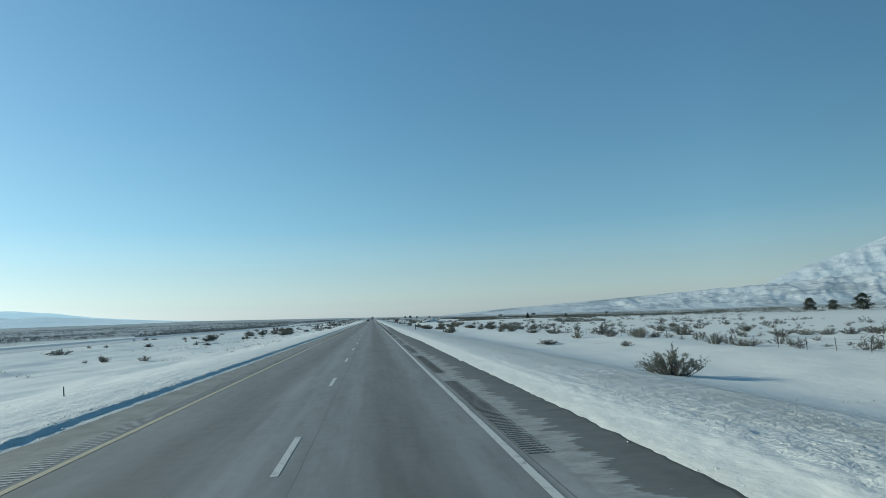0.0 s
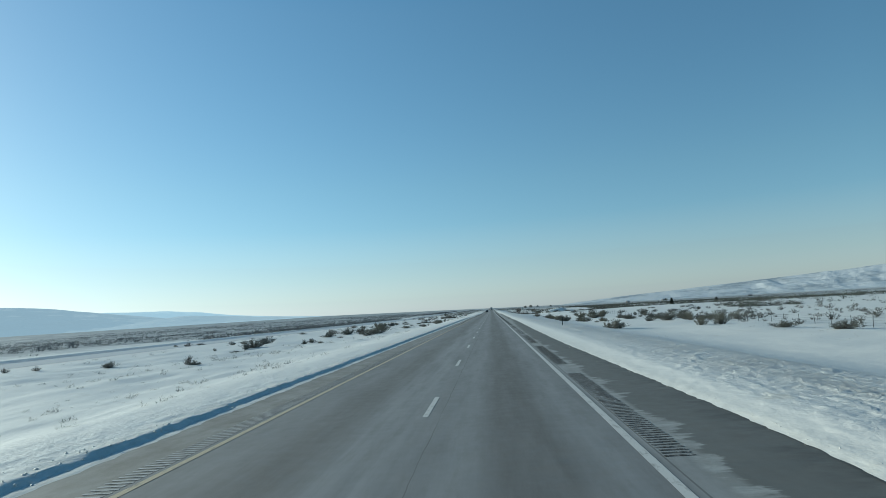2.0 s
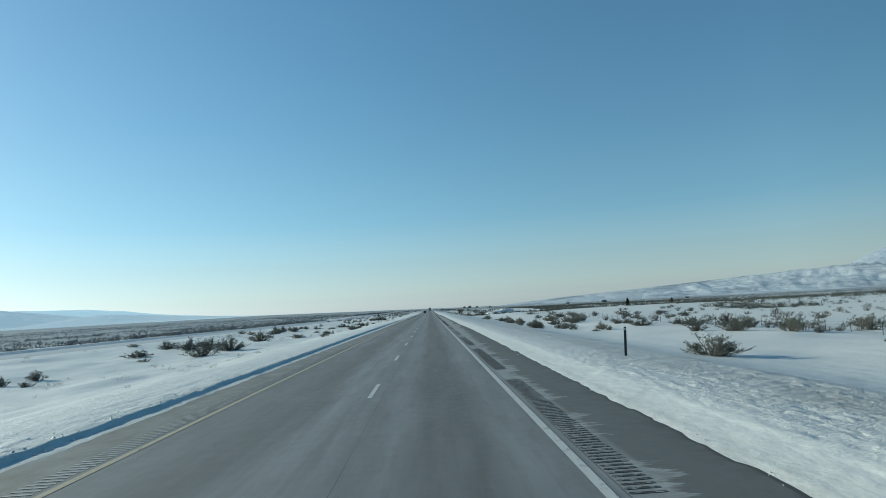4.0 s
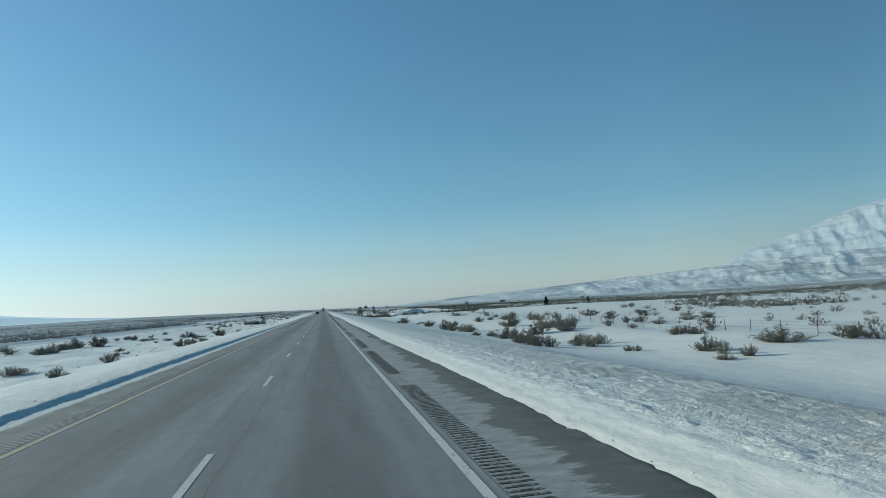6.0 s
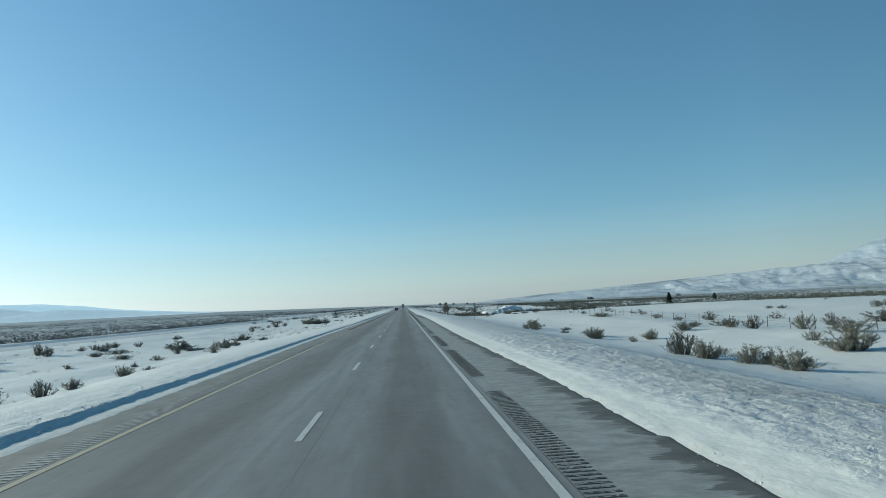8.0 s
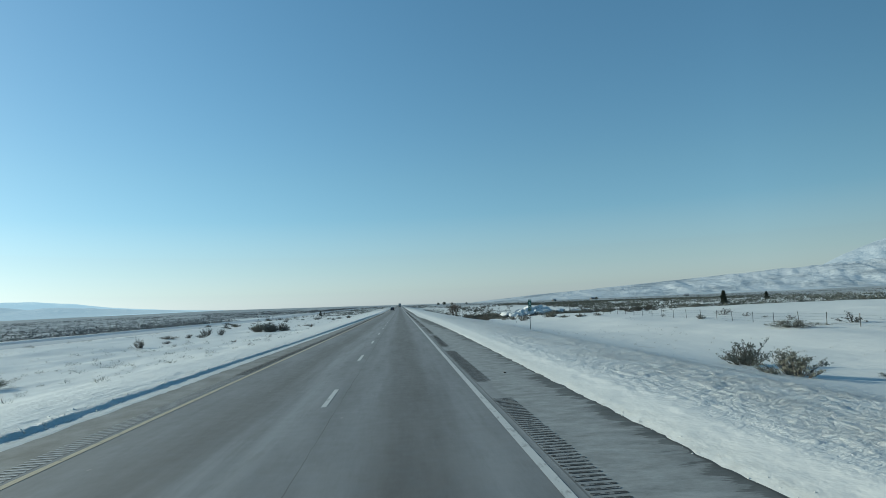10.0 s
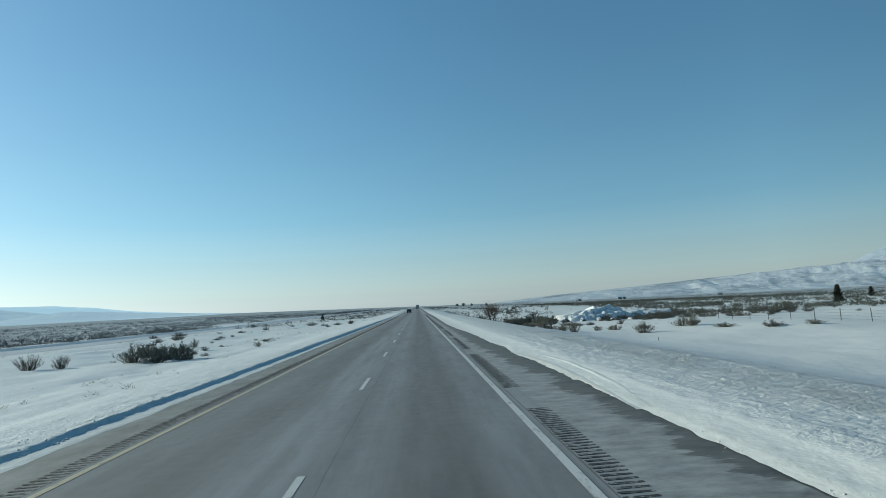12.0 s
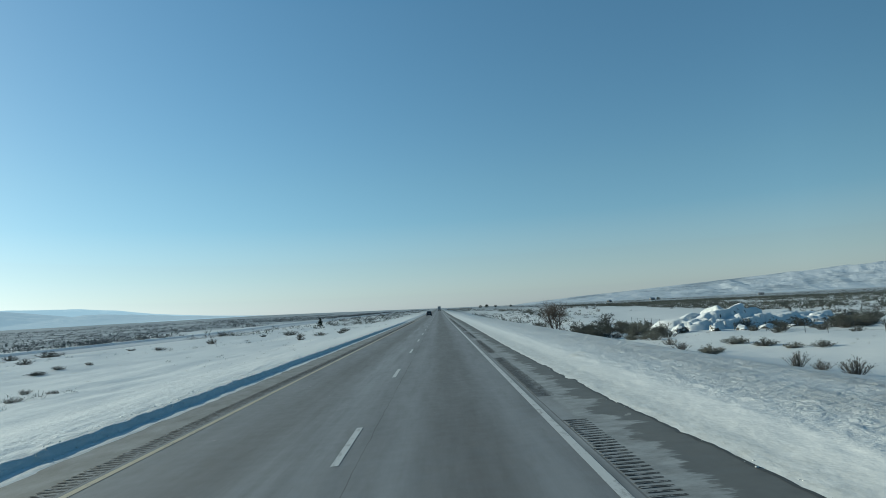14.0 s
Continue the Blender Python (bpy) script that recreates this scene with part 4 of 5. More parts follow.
# ---- brush on the far flats: too many to count ----
def tufts(name, count, place, label, material, seed, leaves=40, leaf=0.16, thick=0.30):
    """Low domes of many small upright leaves, in one mesh."""
    rng = np.random.default_rng(seed)
    px, py, size = place(rng, count)
    n = len(px)
    pz = snow_height(px, py)
    s = size[:, None]
    a, out = rng.uniform(0, 2 * np.pi, (n, leaves)), rng.uniform(0, 1, (n, leaves)) ** 0.5
    lop = rng.uniform(0.7, 1.3, (n, 1))
    top = 0.52 * np.sqrt(np.clip(1.02 - out * out, 0, 1)) * rng.uniform(0.75, 1.25, (n, 1)) * (1 + 0.3 * np.sin(3 * a + 6 * lop))
    bx, by = px[:, None] + 0.46 * s * lop * out * np.cos(a), py[:, None] + 0.46 * s / lop * out * np.sin(a)
    bz = pz[:, None] + s * top * rng.uniform(0.0, 0.9, (n, leaves)) - 0.03
    long_ = leaf * s * rng.uniform(0.6, 1.6, (n, leaves))
    ta = rng.uniform(0, 2 * np.pi, (n, leaves))
    lean = rng.uniform(0.1, 1.5, (n, leaves))
    tx, ty, tz = bx + long_ * lean * np.cos(a), by + long_ * lean * np.sin(a), bz + long_ * np.clip(rng.normal(0.55, 0.45, (n, leaves)), -0.3, 1.1)
    wx, wy = thick * long_ * np.cos(ta), thick * long_ * np.sin(ta)
    tri = np.stack([np.stack([bx - wx, by - wy, bz], -1), np.stack([bx + wx, by + wy, bz], -1), np.stack([tx, ty, tz], -1)], 2)
    co = tri.reshape(-1, 3).astype(np.float32)
    me = bpy.data.meshes.new(name)
    me.vertices.add(len(co))
    me.vertices.foreach_set("co", co.ravel())
    me.loops.add(len(co))
    me.loops.foreach_set("vertex_index", np.arange(len(co), dtype=np.int32))
    me.polygons.add(len(co) // 3)
    me.polygons.foreach_set("loop_start", np.arange(0, len(co), 3, dtype=np.int32))
    me.update(calc_edges=True)
    me.materials.append(material)
    return tagged(new(name, me), label, "brush", kind="stuff")


def brush_right(rng, count):
    """Loose brush over the flats, and from half way along a dense far belt of it."""
    far = count * 2 // 5
    x, y = rng.uniform(90, 520, far * 5), rng.uniform(-60, 1400, far * 5)
    keep = fractal(x * 0.012, y * 0.008, 4, 60) > 0.47
    x, y = x[keep][:far], y[keep][:far]
    x2, y2 = 76 + 150 * rng.uniform(0, 1, count * 5) ** 1.4, rng.uniform(225, 820, count * 5)
    keep = fractal(x2 * 0.05, y2 * 0.02, 4, 69) > 0.60 - 0.22 * step(x2, 78, 96) * step(y2, 230, 290)
    x2, y2 = x2[keep][:count - far], y2[keep][:count - far]
    return np.concatenate([x, x2]), np.concatenate([y, y2]), np.concatenate([rng.uniform(0.6, 2.0, len(x)), rng.uniform(0.9, 2.5, len(x2))])


def brush_left(rng, count):
    x, y = -59 - 420 * rng.uniform(0, 1, count * 4) ** 2.0, rng.uniform(-30, 1150, count * 4)
    keep = fractal(x * 0.018, y * 0.010, 4, 61) > 0.43
    x, y = x[keep][:count], y[keep][:count]
    return x, y, rng.uniform(0.7, 2.4, len(x))


def brush_ahead(rng, count):
    x, y = rng.uniform(-44, 46, count * 6), rng.uniform(430, 1400, count * 6)
    keep = (np.abs(x) > 15) & (fractal(x * 0.05, y * 0.02, 4, 62) > 0.5)
    x, y = x[keep][:count], y[keep][:count]
    return x, y, rng.uniform(0.9, 2.2, len(x))


def grass_places(rng, count):
    x = np.concatenate([rng.uniform(-42, -9, count * 3), rng.uniform(14, 44, count * 3)])
    y = rng.uniform(0, 430, count * 6)
    keep = fractal(x * 0.10, y * 0.06, 4, 63) > 0.55
    x, y = x[keep], y[keep]
    pick = rng.permutation(len(x))[:count]
    return x[pick], y[pick], rng.uniform(0.05, 0.20, len(pick))


tufts("brush_field", 11000, brush_right, "grey-brown sagebrush scattered over the snowy flats", BRUSH, 1, 24, 0.16, 0.38)
tufts("brush_field_west", 13000, brush_left, "grey sagebrush paled for haze beyond the opposite carriageway", HAZE_BRUSH, 2, 19, 0.14, 0.37)
tufts("brush_field_ahead", 1500, brush_ahead, "low sagebrush on both sides of the distant road", BRUSH, 3, 44, 0.15, 0.22)


def thicket(name, places, meshes, label, seed):
    """Many shrubs grown together, in one mesh."""
    rng = np.random.default_rng(seed)
    parts = []
    for pair in meshes:
        for slot, me in enumerate(pair):
            me.calc_loop_triangles()
            co = np.empty(len(me.vertices) * 3, np.float32)
            me.vertices.foreach_get("co", co)
            tri = np.empty(len(me.loop_triangles) * 3, np.int32)
            me.loop_triangles.foreach_get("vertices", tri)
            parts.append((slot, co.reshape(-1, 3)[tri]))
    cos, slots = [], []
    zs = snow_height(np.array([p[0] for p in places]), np.array([p[1] for p in places]))
    for (x, y, wide, high), z in zip(places, zs):
        k, turn = int(rng.integers(len(meshes))) * 2, rng.uniform(0, 6.28)
        c, d = math.cos(turn) * wide, math.sin(turn) * wide
        for slot, co in parts[k:k + 2]:
            cos.append(np.stack([x + co[:, 0] * c - co[:, 1] * d, y + co[:, 0] * d + co[:, 1] * c, z - 0.04 + co[:, 2] * high], -1))
            slots.append(np.full(len(co) // 3, slot, np.int32))
    co, slot = np.concatenate(cos).astype(np.float32), np.concatenate(slots)
    me = bpy.data.meshes.new(name)
    me.vertices.add(len(co))
    me.vertices.foreach_set("co", co.ravel())
    me.loops.add(len(co))
    me.loops.foreach_set("vertex_index", np.arange(len(co), dtype=np.int32))
    me.polygons.add(len(slot))
    me.polygons.foreach_set("loop_start", np.arange(0, len(co), 3, dtype=np.int32))
    me.materials.append(TWIG)
    me.materials.append(BRUSH)
    me.polygons.foreach_set("material_index", slot)
    me.update(calc_edges=True)
    return tagged(new(name, me), label, "brush", kind="stuff")


def belt_places(count):
    """Shrubs in loose drifts behind the fence, a few small ones before it."""
    rng = np.random.default_rng(8)
    x, y = 33 + 75 * rng.uniform(0, 1, count * 8) ** 1.3, rng.uniform(-10, 640, count * 8)
    keep = fractal(x * 0.035, y * 0.016, 3, 67) + 0.5 * (fractal(x * 0.25, y * 0.16, 3, 68) - 0.5) + 0.06 * step(x, 36, 42) > 0.55
    x, y = x[keep][:count], y[keep][:count]
    w = 0.8 + 2.0 * rng.uniform(0, 1, len(x)) ** 1.6
    return list(zip(x, y, w, w * rng.uniform(0.42, 0.62, len(x))))


LIGHT_SHRUBS = []
for seed in range(4):
    w, l = bush_meshes(170 + seed, 16, 4, 4, 2.4, 0.62)
    LIGHT_SHRUBS.append((solid("twig_frame", w, TWIG), solid("foliage", l, BRUSH)))
thicket("brush_belt", belt_places(760), LIGHT_SHRUBS, "grey-green sagebrush in loose drifts behind the wire fence", 9)


def low_places(rng, count):
    x, y = rng.uniform(-43, -9, count * 6), rng.uniform(0, 450, count * 6)
    keep = fractal(x * 0.12, y * 0.045, 4, 66) > 0.56
    x, y = x[keep][:count], y[keep][:count]
    return x, y, rng.uniform(0.12, 0.72, len(x)) ** 1.6


tufts("low_brush", 1300, low_places, "low twiggy scrub breaking through the snow of the median", BRUSH, 6, 56, 0.20, 0.08)
tufts("dry_grass", 2000, grass_places, "dry grass stalks showing through the snow", DRY, 4, 26, 0.6, 0.035)


def on_snow(x, y, sink=0.03):
    return (x, y, float(snow_height(np.array(x), np.array(y))) - sink)


# ---- wire fence on the right ----
def wire_fence(x, y0, y1, spacing):
    fence = thing("wire_fence", (x, y0, 0), "thin steel-post wire fence standing in deep snow", "fence")
    rng = random.Random(9)
    bm = bmesh.new()
    box(bm, (0.045, 0.012, 1.45), (0, 0, 0.60), 0.002)
    box(bm, (0.012, 0.045, 1.45), (0, 0.026, 0.60), 0.002)
    box(bm, (0.05, 0.02, 0.10), (0, 0, 1.28), 0.004)
    post = solid("post", bm, STEEL)
    tops = []
    y = y0
    while y < y1:
        px = x + rng.uniform(-0.06, 0.06)
        z = on_snow(px, y, 0.35)[2]
        o = new("post", post)
        o.parent = fence
        o.matrix_local = pose(px - x, y - y0, z, rng.uniform(-3, 3), rng.uniform(-3, 3), rng.uniform(-15, 15))
        tops.append((px - x, y - y0, z))
        y += spacing * rng.uniform(0.93, 1.07)
    for h in (0.50, 0.73, 0.96, 1.20):
        bm = bmesh.new()
        tube(bm, [(a, b + 0.02, c + h) for a, b, c in tops], [0.006] * len(tops), 3)
        part("wire", bm, STEEL, fence)
    return fence


wire_fence(34.6, 22.0, 425.0, 3.35)


# ---- mile marker ----
def lettering(name, text, size, at, material, parent):
    c = bpy.data.curves.new(name, "FONT")
    c.body, c.size, c.align_x, c.align_y, c.extrude = text, size, "CENTER", "CENTER", 0.002
    c.materials.append(material)
    o = new(name, c)
    o.parent = parent
    o.matrix_local = pose(*at, 90, 0, 0)
    return o


def mile_marker(x, y):
    px, py, pz = on_snow(x, y, 0.25)
    ob = thing("mile_marker", (px, py, pz), "tall green mile marker sign on a thin steel post", "sign")
    ob.rotation_euler = (0, radians(1.8), radians(2))
    bm = bmesh.new()
    for sx in (-1, 1):
        box(bm, (0.008, 0.024, 3.0), (sx * 0.014, 0.010, 1.42), 0.002)
        box(bm, (0.012, 0.005, 3.0), (sx * 0.023, 0.021, 1.42), 0.001)
    box(bm, (0.030, 0.006, 3.0), (0, 0, 1.42), 0.001)
    part("post", bm, POST_DARK, ob)
    bm = bmesh.new()
    box(bm, (0.29, 0.006, 0.98), (0, -0.014, 2.44), 0.002)
    plate = part("sign_plate", bm, SIGN_GREEN, ob, "green reflective sign plate")
    lettering("word", "MILE", 0.105, (0, -0.021, 2.84), SIGN_WHITE, plate)
    lettering("digit", "5", 0.40, (0, -0.021, 2.57), SIGN_WHITE, plate)
    lettering("digit", "2", 0.40, (0, -0.021, 2.19), SIGN_WHITE, plate)
    for z in (2.05, 2.80):
        bm = bmesh.new()
        bmesh.ops.create_cone(bm, cap_ends=True, segments=6, radius1=0.009, radius2=0.009, depth=0.01, matrix=pose(0, -0.02, z + 0.1, 90))
        part("bolt", bm, STEEL, plate)
    return ob


mile_marker(13.35, 282.0)


def delineator(x, y):
    ob = thing("delineator_post", on_snow(x, y), "dark flat delineator post with a small reflector", "post")
    ob.rotation_euler = (0, radians(3.0), 0)
    bm = bmesh.new()
    rows = []
    for z in (-0.3, 0.4, 0.8, 1.12, 1.16):
        w = 0.050 if z < 1.15 else 0.036
        rows.append([bm.verts.new((u * w, 0.012 * (1 - u * u), z)) for u in (-1, -0.5, 0, 0.5, 1)] + [bm.verts.new((u * w, 0.016 + 0.012 * (1 - u * u), z)) for u in (1, 0.5, 0, -0.5, -1)])
    for a, b in zip(rows, rows[1:]):
        for k in range(10):
            bm.faces.new((a[k], a[(k + 1) % 10], b[(k + 1) % 10], b[k]))
    bm.faces.new(rows[-1])
    part("post", bm, POST_DARK, ob)
    bm = bmesh.new()
    box(bm, (0.055, 0.004, 0.07), (0, -0.003, 1.06), 0.0015)
    part("reflector", bm, SIGN_WHITE, ob, "small pale reflector")


delineator(9.28, 115.0)


def stake(x, y, high):
    bm = bmesh.new()
    box(bm, (0.035, 0.03, high + 0.2), (0, 0, high / 2 - 0.1), 0.004)
    ob = new("stake", solid("stake", bm, STEEL))
    ob.matrix_world = pose(*on_snow(x, y), 2, -3, 20)
    tagged(ob, "short thin marker stake poking out of the snow", "stake")


stake(-9.0, 22.9, 0.38)
stake(18.2, 314.5, 0.30)


# ---- trees ----
def bare_tree(x, y, high, seed):
    """A many-stemmed leafless willow."""
    rng = random.Random(seed)
    ob = thing("willow_tree", on_snow(x, y), "leafless dark brown willow with many fine twigs", "tree")
    trunk, twigs = bmesh.new(), bmesh.new()

    def grow(p, d, length, r, depth):
        q = p + d * length
        mid = p.lerp(q, 0.5) + Vector((rng.gauss(0, 0.05), rng.gauss(0, 0.05), 0)) * length
        tube(trunk if depth < 2 else twigs, (p, mid, q), (r, r * 0.8, r * 0.55), 5 if depth < 2 else 3)
        if depth == 4:
            return
        for _ in range(4 if depth < 3 else 5):
            e = (d + Vector((rng.gauss(0, 0.45), rng.gauss(0, 0.45), rng.gauss(0.15, 0.25)))).normalized()
            grow(p.lerp(q, rng.uniform(0.45, 1.0)), e, length * rng.uniform(0.5, 0.75), r * 0.5, depth + 1)

    for _ in range(9):
        a = rng.uniform(0, 6.28)
        grow(Vector((0.15 * math.cos(a), 0.15 * math.sin(a), -0.2)), Vector((0.45 * math.cos(a), 0.45 * math.sin(a), 1)).normalized(), high * 0.36, 0.07, 0)
    part("trunk", trunk, RUST_TWIG, ob)
    part("crown", twigs, RUST_TWIG, ob)


bare_tree(17.3, 400.5, 6.4, 3)


def conifer(x, y, high, wide, seed, label, name="juniper_tree", snowy=0.0, rounded=False):
    rng = random.Random(seed)
    ob = thing(name, on_snow(x, y), label, "tree", "dark trees on the flats")
    bm = bmesh.new()
    tube(bm, ((0, 0, -0.3), (0.05, 0, high * 0.4), (0, 0.04, high * 0.92)), (0.05 * high, 0.03 * high, 0.01 * high), 6)
    for _ in range(8):
        a, z = rng.uniform(0, 6.28), rng.uniform(0.15, 0.7) * high
        tube(bm, ((0, 0, z), (math.cos(a) * wide * 0.4, math.sin(a) * wide * 0.4, z + 0.15 * high)), (0.015 * high, 0.004 * high), 4)
    part("trunk", bm, TWIG, ob)
    bm, caps = bmesh.new(), bmesh.new()
    for _ in range(620):
        u = rng.random()
        outline = (1 - (2 * u - 0.75) ** 2 / 1.6) ** 0.5 if rounded else (1 - u) ** 0.6
        r = wide * 0.5 * outline * (0.55 + 0.45 * math.sin(7 * u + seed) ** 2) * rng.uniform(0.35, 1.05)
        a = rng.uniform(0, 6.28)
        p = Vector((r * math.cos(a), r * math.sin(a), high * (0.06 + 0.94 * u)))
        target = caps if rng.random() < snowy else bm
        size = 0.11 * high * rng.uniform(0.5, 1.1)
        for _ in range(3):
            d = Vector((rng.gauss(0, 1), rng.gauss(0, 1), rng.gauss(0.3, 0.8))).normalized()
            e = d.orthogonal().normalized() * size * 0.35
            target.faces.new([target.verts.new(p + q) for q in (-e, d * size, e)])
    part("crown", bm, JUNIPER, ob)
    if snowy:
        part("snow_cap", caps, SNOW, ob, "white snow caught in the branches")
    else:
        caps.free()


conifer(194, 257, 5.4, 6.4, 1, "dark round juniper standing on the snowy flats", rounded=True)
conifer(194, 243, 4.2, 5.6, 2, "dark round juniper standing on the snowy flats", rounded=True)
conifer(190, 222, 6.3, 7.8, 3, "dark round juniper standing on the snowy flats", rounded=True)
conifer(109, 427, 4.6, 3.4, 4, "dark pointed juniper among the sagebrush")
conifer(150, 470, 3.2, 2.8, 6, "dark pointed juniper among the sagebrush")
conifer(-31, 489, 2.2, 1.7, 5, "small dark juniper flecked with snow in the median", snowy=0.18)
for k, (x, y, h) in enumerate(((80, 1500, 4.5), (93, 1510, 5.5), (108, 1495, 4), (140, 1520, 3.5), (330, 1250, 4))):
    conifer(x, y, h, h * 1.9, 20 + k, "dark cottonwood tree far off on the horizon", "cottonwood_tree", rounded=True)


# ---- snow-covered heap of boulders and earth ----
def snow_heap(cx, cy, wide, deep, high, count, seed):
    """A heap of tilted slabs under thick snow: broad backs, steep broken faces turned to fit the camera's view."""
    rng = random.Random(seed)
    slabs = []
    for _ in range(count):
        a, r = rng.uniform(0, 6.28), rng.random() ** 0.6
        slabs.append((r * math.cos(a) * wide * 0.40, r * math.sin(a) * deep * 0.40, rng.uniform(0.06, 0.13) * wide, rng.uniform(0.07, 0.15) * deep,
                      rng.uniform(-0.9, 0.9), rng.uniform(0.55, 0.85) * (1.2 - 0.7 * r), rng.uniform(0.15, 0.40)))
    xs, ys = np.arange(-wide / 2, wide / 2 + 0.1, 0.16), np.arange(-deep / 2, deep / 2 + 0.1, 0.16)

    def height(x, y):
        wx, wy = x + 1.1 * (fractal(x * 0.7, y * 0.7, 4, seed + 1) - 0.5), y + 1.1 * (fractal(x * 0.7, y * 0.7, 4, seed + 2) - 0.5)
        z = np.zeros_like(x)
        for sx, sy, a, b, turn, h, tilt in slabs:
            u = ((wx - sx) * math.cos(turn) + (wy - sy) * math.sin(turn)) / a
            v = ((wy - sy) * math.cos(turn) - (wx - sx) * math.sin(turn)) / b
            edge = 1 - (np.abs(u) ** 5 + np.abs(v) ** 5) ** (1 / 5)
            body = step(edge, 0.0, 0.14) * (0.82 + 0.18 * step(edge, 0.05, 0.5)) * (1 - tilt * v + 0.6 * tilt * u)
            z = np.maximum(z, high * h * body)
        rim = np.clip((1 - np.hypot(x / (wide / 2), y / (deep / 2))) * 6, 0, 1)
        base = 0.22 * high * step(1 - np.hypot(x / (wide / 2), y / (deep / 2)), 0.0, 0.75)
        z = (np.maximum(z, base) + 0.12 * (fractal(x * 1.4, y * 1.4, 3, seed + 6) - 0.5)) * rim - 0.12 * (1 - rim)
        return z + snow_height(x + cx, y + cy) - float(snow_height(np.array(cx), np.array(cy)))

    ob = sheet("snow_mound", xs, ys, height, HEAP_SNOW)
    ob.location = (cx, cy, float(snow_height(np.array(cx), np.array(cy))))
    return tagged(ob, "long mound of broken rock buried under snow", "mound", "snowy boulder heap")


def heap_material():
    n = Nodes("heap_snow", 0.7)
    c = n.mix(n.noise(0.4, 5), (0.68, 0.68, 0.67), (0.74, 0.74, 0.73))
    # snow does not hold on the steepest broken faces: bare rock shows there
    up = n.t.nodes.new("ShaderNodeSeparateXYZ")
    n.put(n.t.nodes.new("ShaderNodeNewGeometry").outputs["Normal"], up.inputs[0])
    steep = n.math("MULTIPLY", n.math("SUBTRACT", 0.42, up.outputs["Z"]), 8.0, True)
    rock = n.math("MULTIPLY", steep, n.ramp(n.noise(0.9, 5), (0.48, 0.0), (0.54, 1.0)))
    n.color(n.mix(rock, c, (0.085, 0.078, 0.070)))
    n.bump(n.noise(1.6, 6, (1, 1, 1), 0.6), 0.5, 0.12)
    return n.m


HEAP_SNOW = heap_material()
snow_heap(39.0, 398.0, 23.0, 15.0, 2.5, 46, 410)
snow_heap(33.0, 392.0, 9.0, 6.0, 1.6, 18, 425)
snow_heap(52.0, 404.0, 16.0, 12.0, 1.4, 26, 430)


def snow_boulder(x, y, wide, deep, high, seed):
    """An angular rock with a snow cap."""
    bm = bmesh.new()
    bmesh.ops.create_icosphere(bm, subdivisions=4, radius=1.0)
    off = Vector((seed * 3.7, seed * 1.9, seed * 5.3))
    rng = random.Random(seed)
    planes = [(Vector((rng.gauss(0, 1), rng.gauss(0, 1), rng.gauss(0.1, 0.6))).normalized(), rng.uniform(0.45, 0.85)) for _ in range(10)]
    for v in bm.verts:
        p = v.co.normalized()
        k = min([1.0] + [c / max(p.dot(d), 0.05) for d, c in planes]) * (1 + 0.12 * noise.noise(p * 2.5 + off) + 0.05 * noise.noise(p * 7 + off))
        v.co = Vector((p.x * k * wide / 2, p.y * k * deep / 2, max(p.z, -0.35) * k * high))
    bm.normal_update()
    ob = thing("snow_boulder", on_snow(x, y, 0.25), "dark angular boulder half buried in snow with a white cap", "boulder", "snowy boulder heap", turn=seed * 37 % 360)
    cap = bm.copy()
    for b, rocky in ((bm, True), (cap, False)):
        bmesh.ops.delete(b, geom=[f for f in b.faces if (f.normal.z < 0.25 + 0.25 * noise.noise(f.calc_center_median() * 0.8 + off)) != rocky], context="FACES")
    part("rock", bm, ROCK, ob, "dark bare rock face", smooth=True)
    part("snow_cap", cap, HEAP_SNOW, ob, "thick uneven snow cover", smooth=True)


for k, (x, y, w, d, h) in enumerate(((29.5, 389, 2.0, 1.6, 1.0), (32.2, 387, 2.8, 1.8, 0.9), (35.0, 386.5, 2.0, 1.6, 0.9), (38.5, 387, 2.8, 1.8, 0.8), (42.0, 389, 2.2, 1.7, 0.8), (45.5, 393, 2.0, 1.6, 0.7))):
    snow_boulder(x, y, w, d, h, k + 1)

heap_rng = random.Random(41)
for _ in range(34):
    w = heap_rng.uniform(1.4, 3.2)
    x = heap_rng.choice((heap_rng.uniform(19, 30), heap_rng.uniform(19, 30), heap_rng.uniform(30, 48), heap_rng.uniform(47, 62)))
    sage(x, heap_rng.uniform(380, 389) if 30 < x < 48 else heap_rng.uniform(382, 412), w, w * heap_rng.uniform(0.45, 0.65))
# shrubs round the foot of the willow and on towards the heap
foot = []
for count, x0, x1, y0, y1 in ((15, 14.5, 22.5, 389, 398), (18, 22, 31, 397, 416), (10, 32, 47, 391, 404), (30, 37, 60, 356, 392), (14, 44, 64, 384, 402)):
    for _ in range(count):
        w = heap_rng.uniform(1.5, 2.9)
        foot.append((heap_rng.uniform(x0, x1), heap_rng.uniform(y0, y1), w, w * heap_rng.uniform(0.42, 0.60)))
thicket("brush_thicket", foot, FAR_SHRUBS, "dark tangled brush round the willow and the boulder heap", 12)

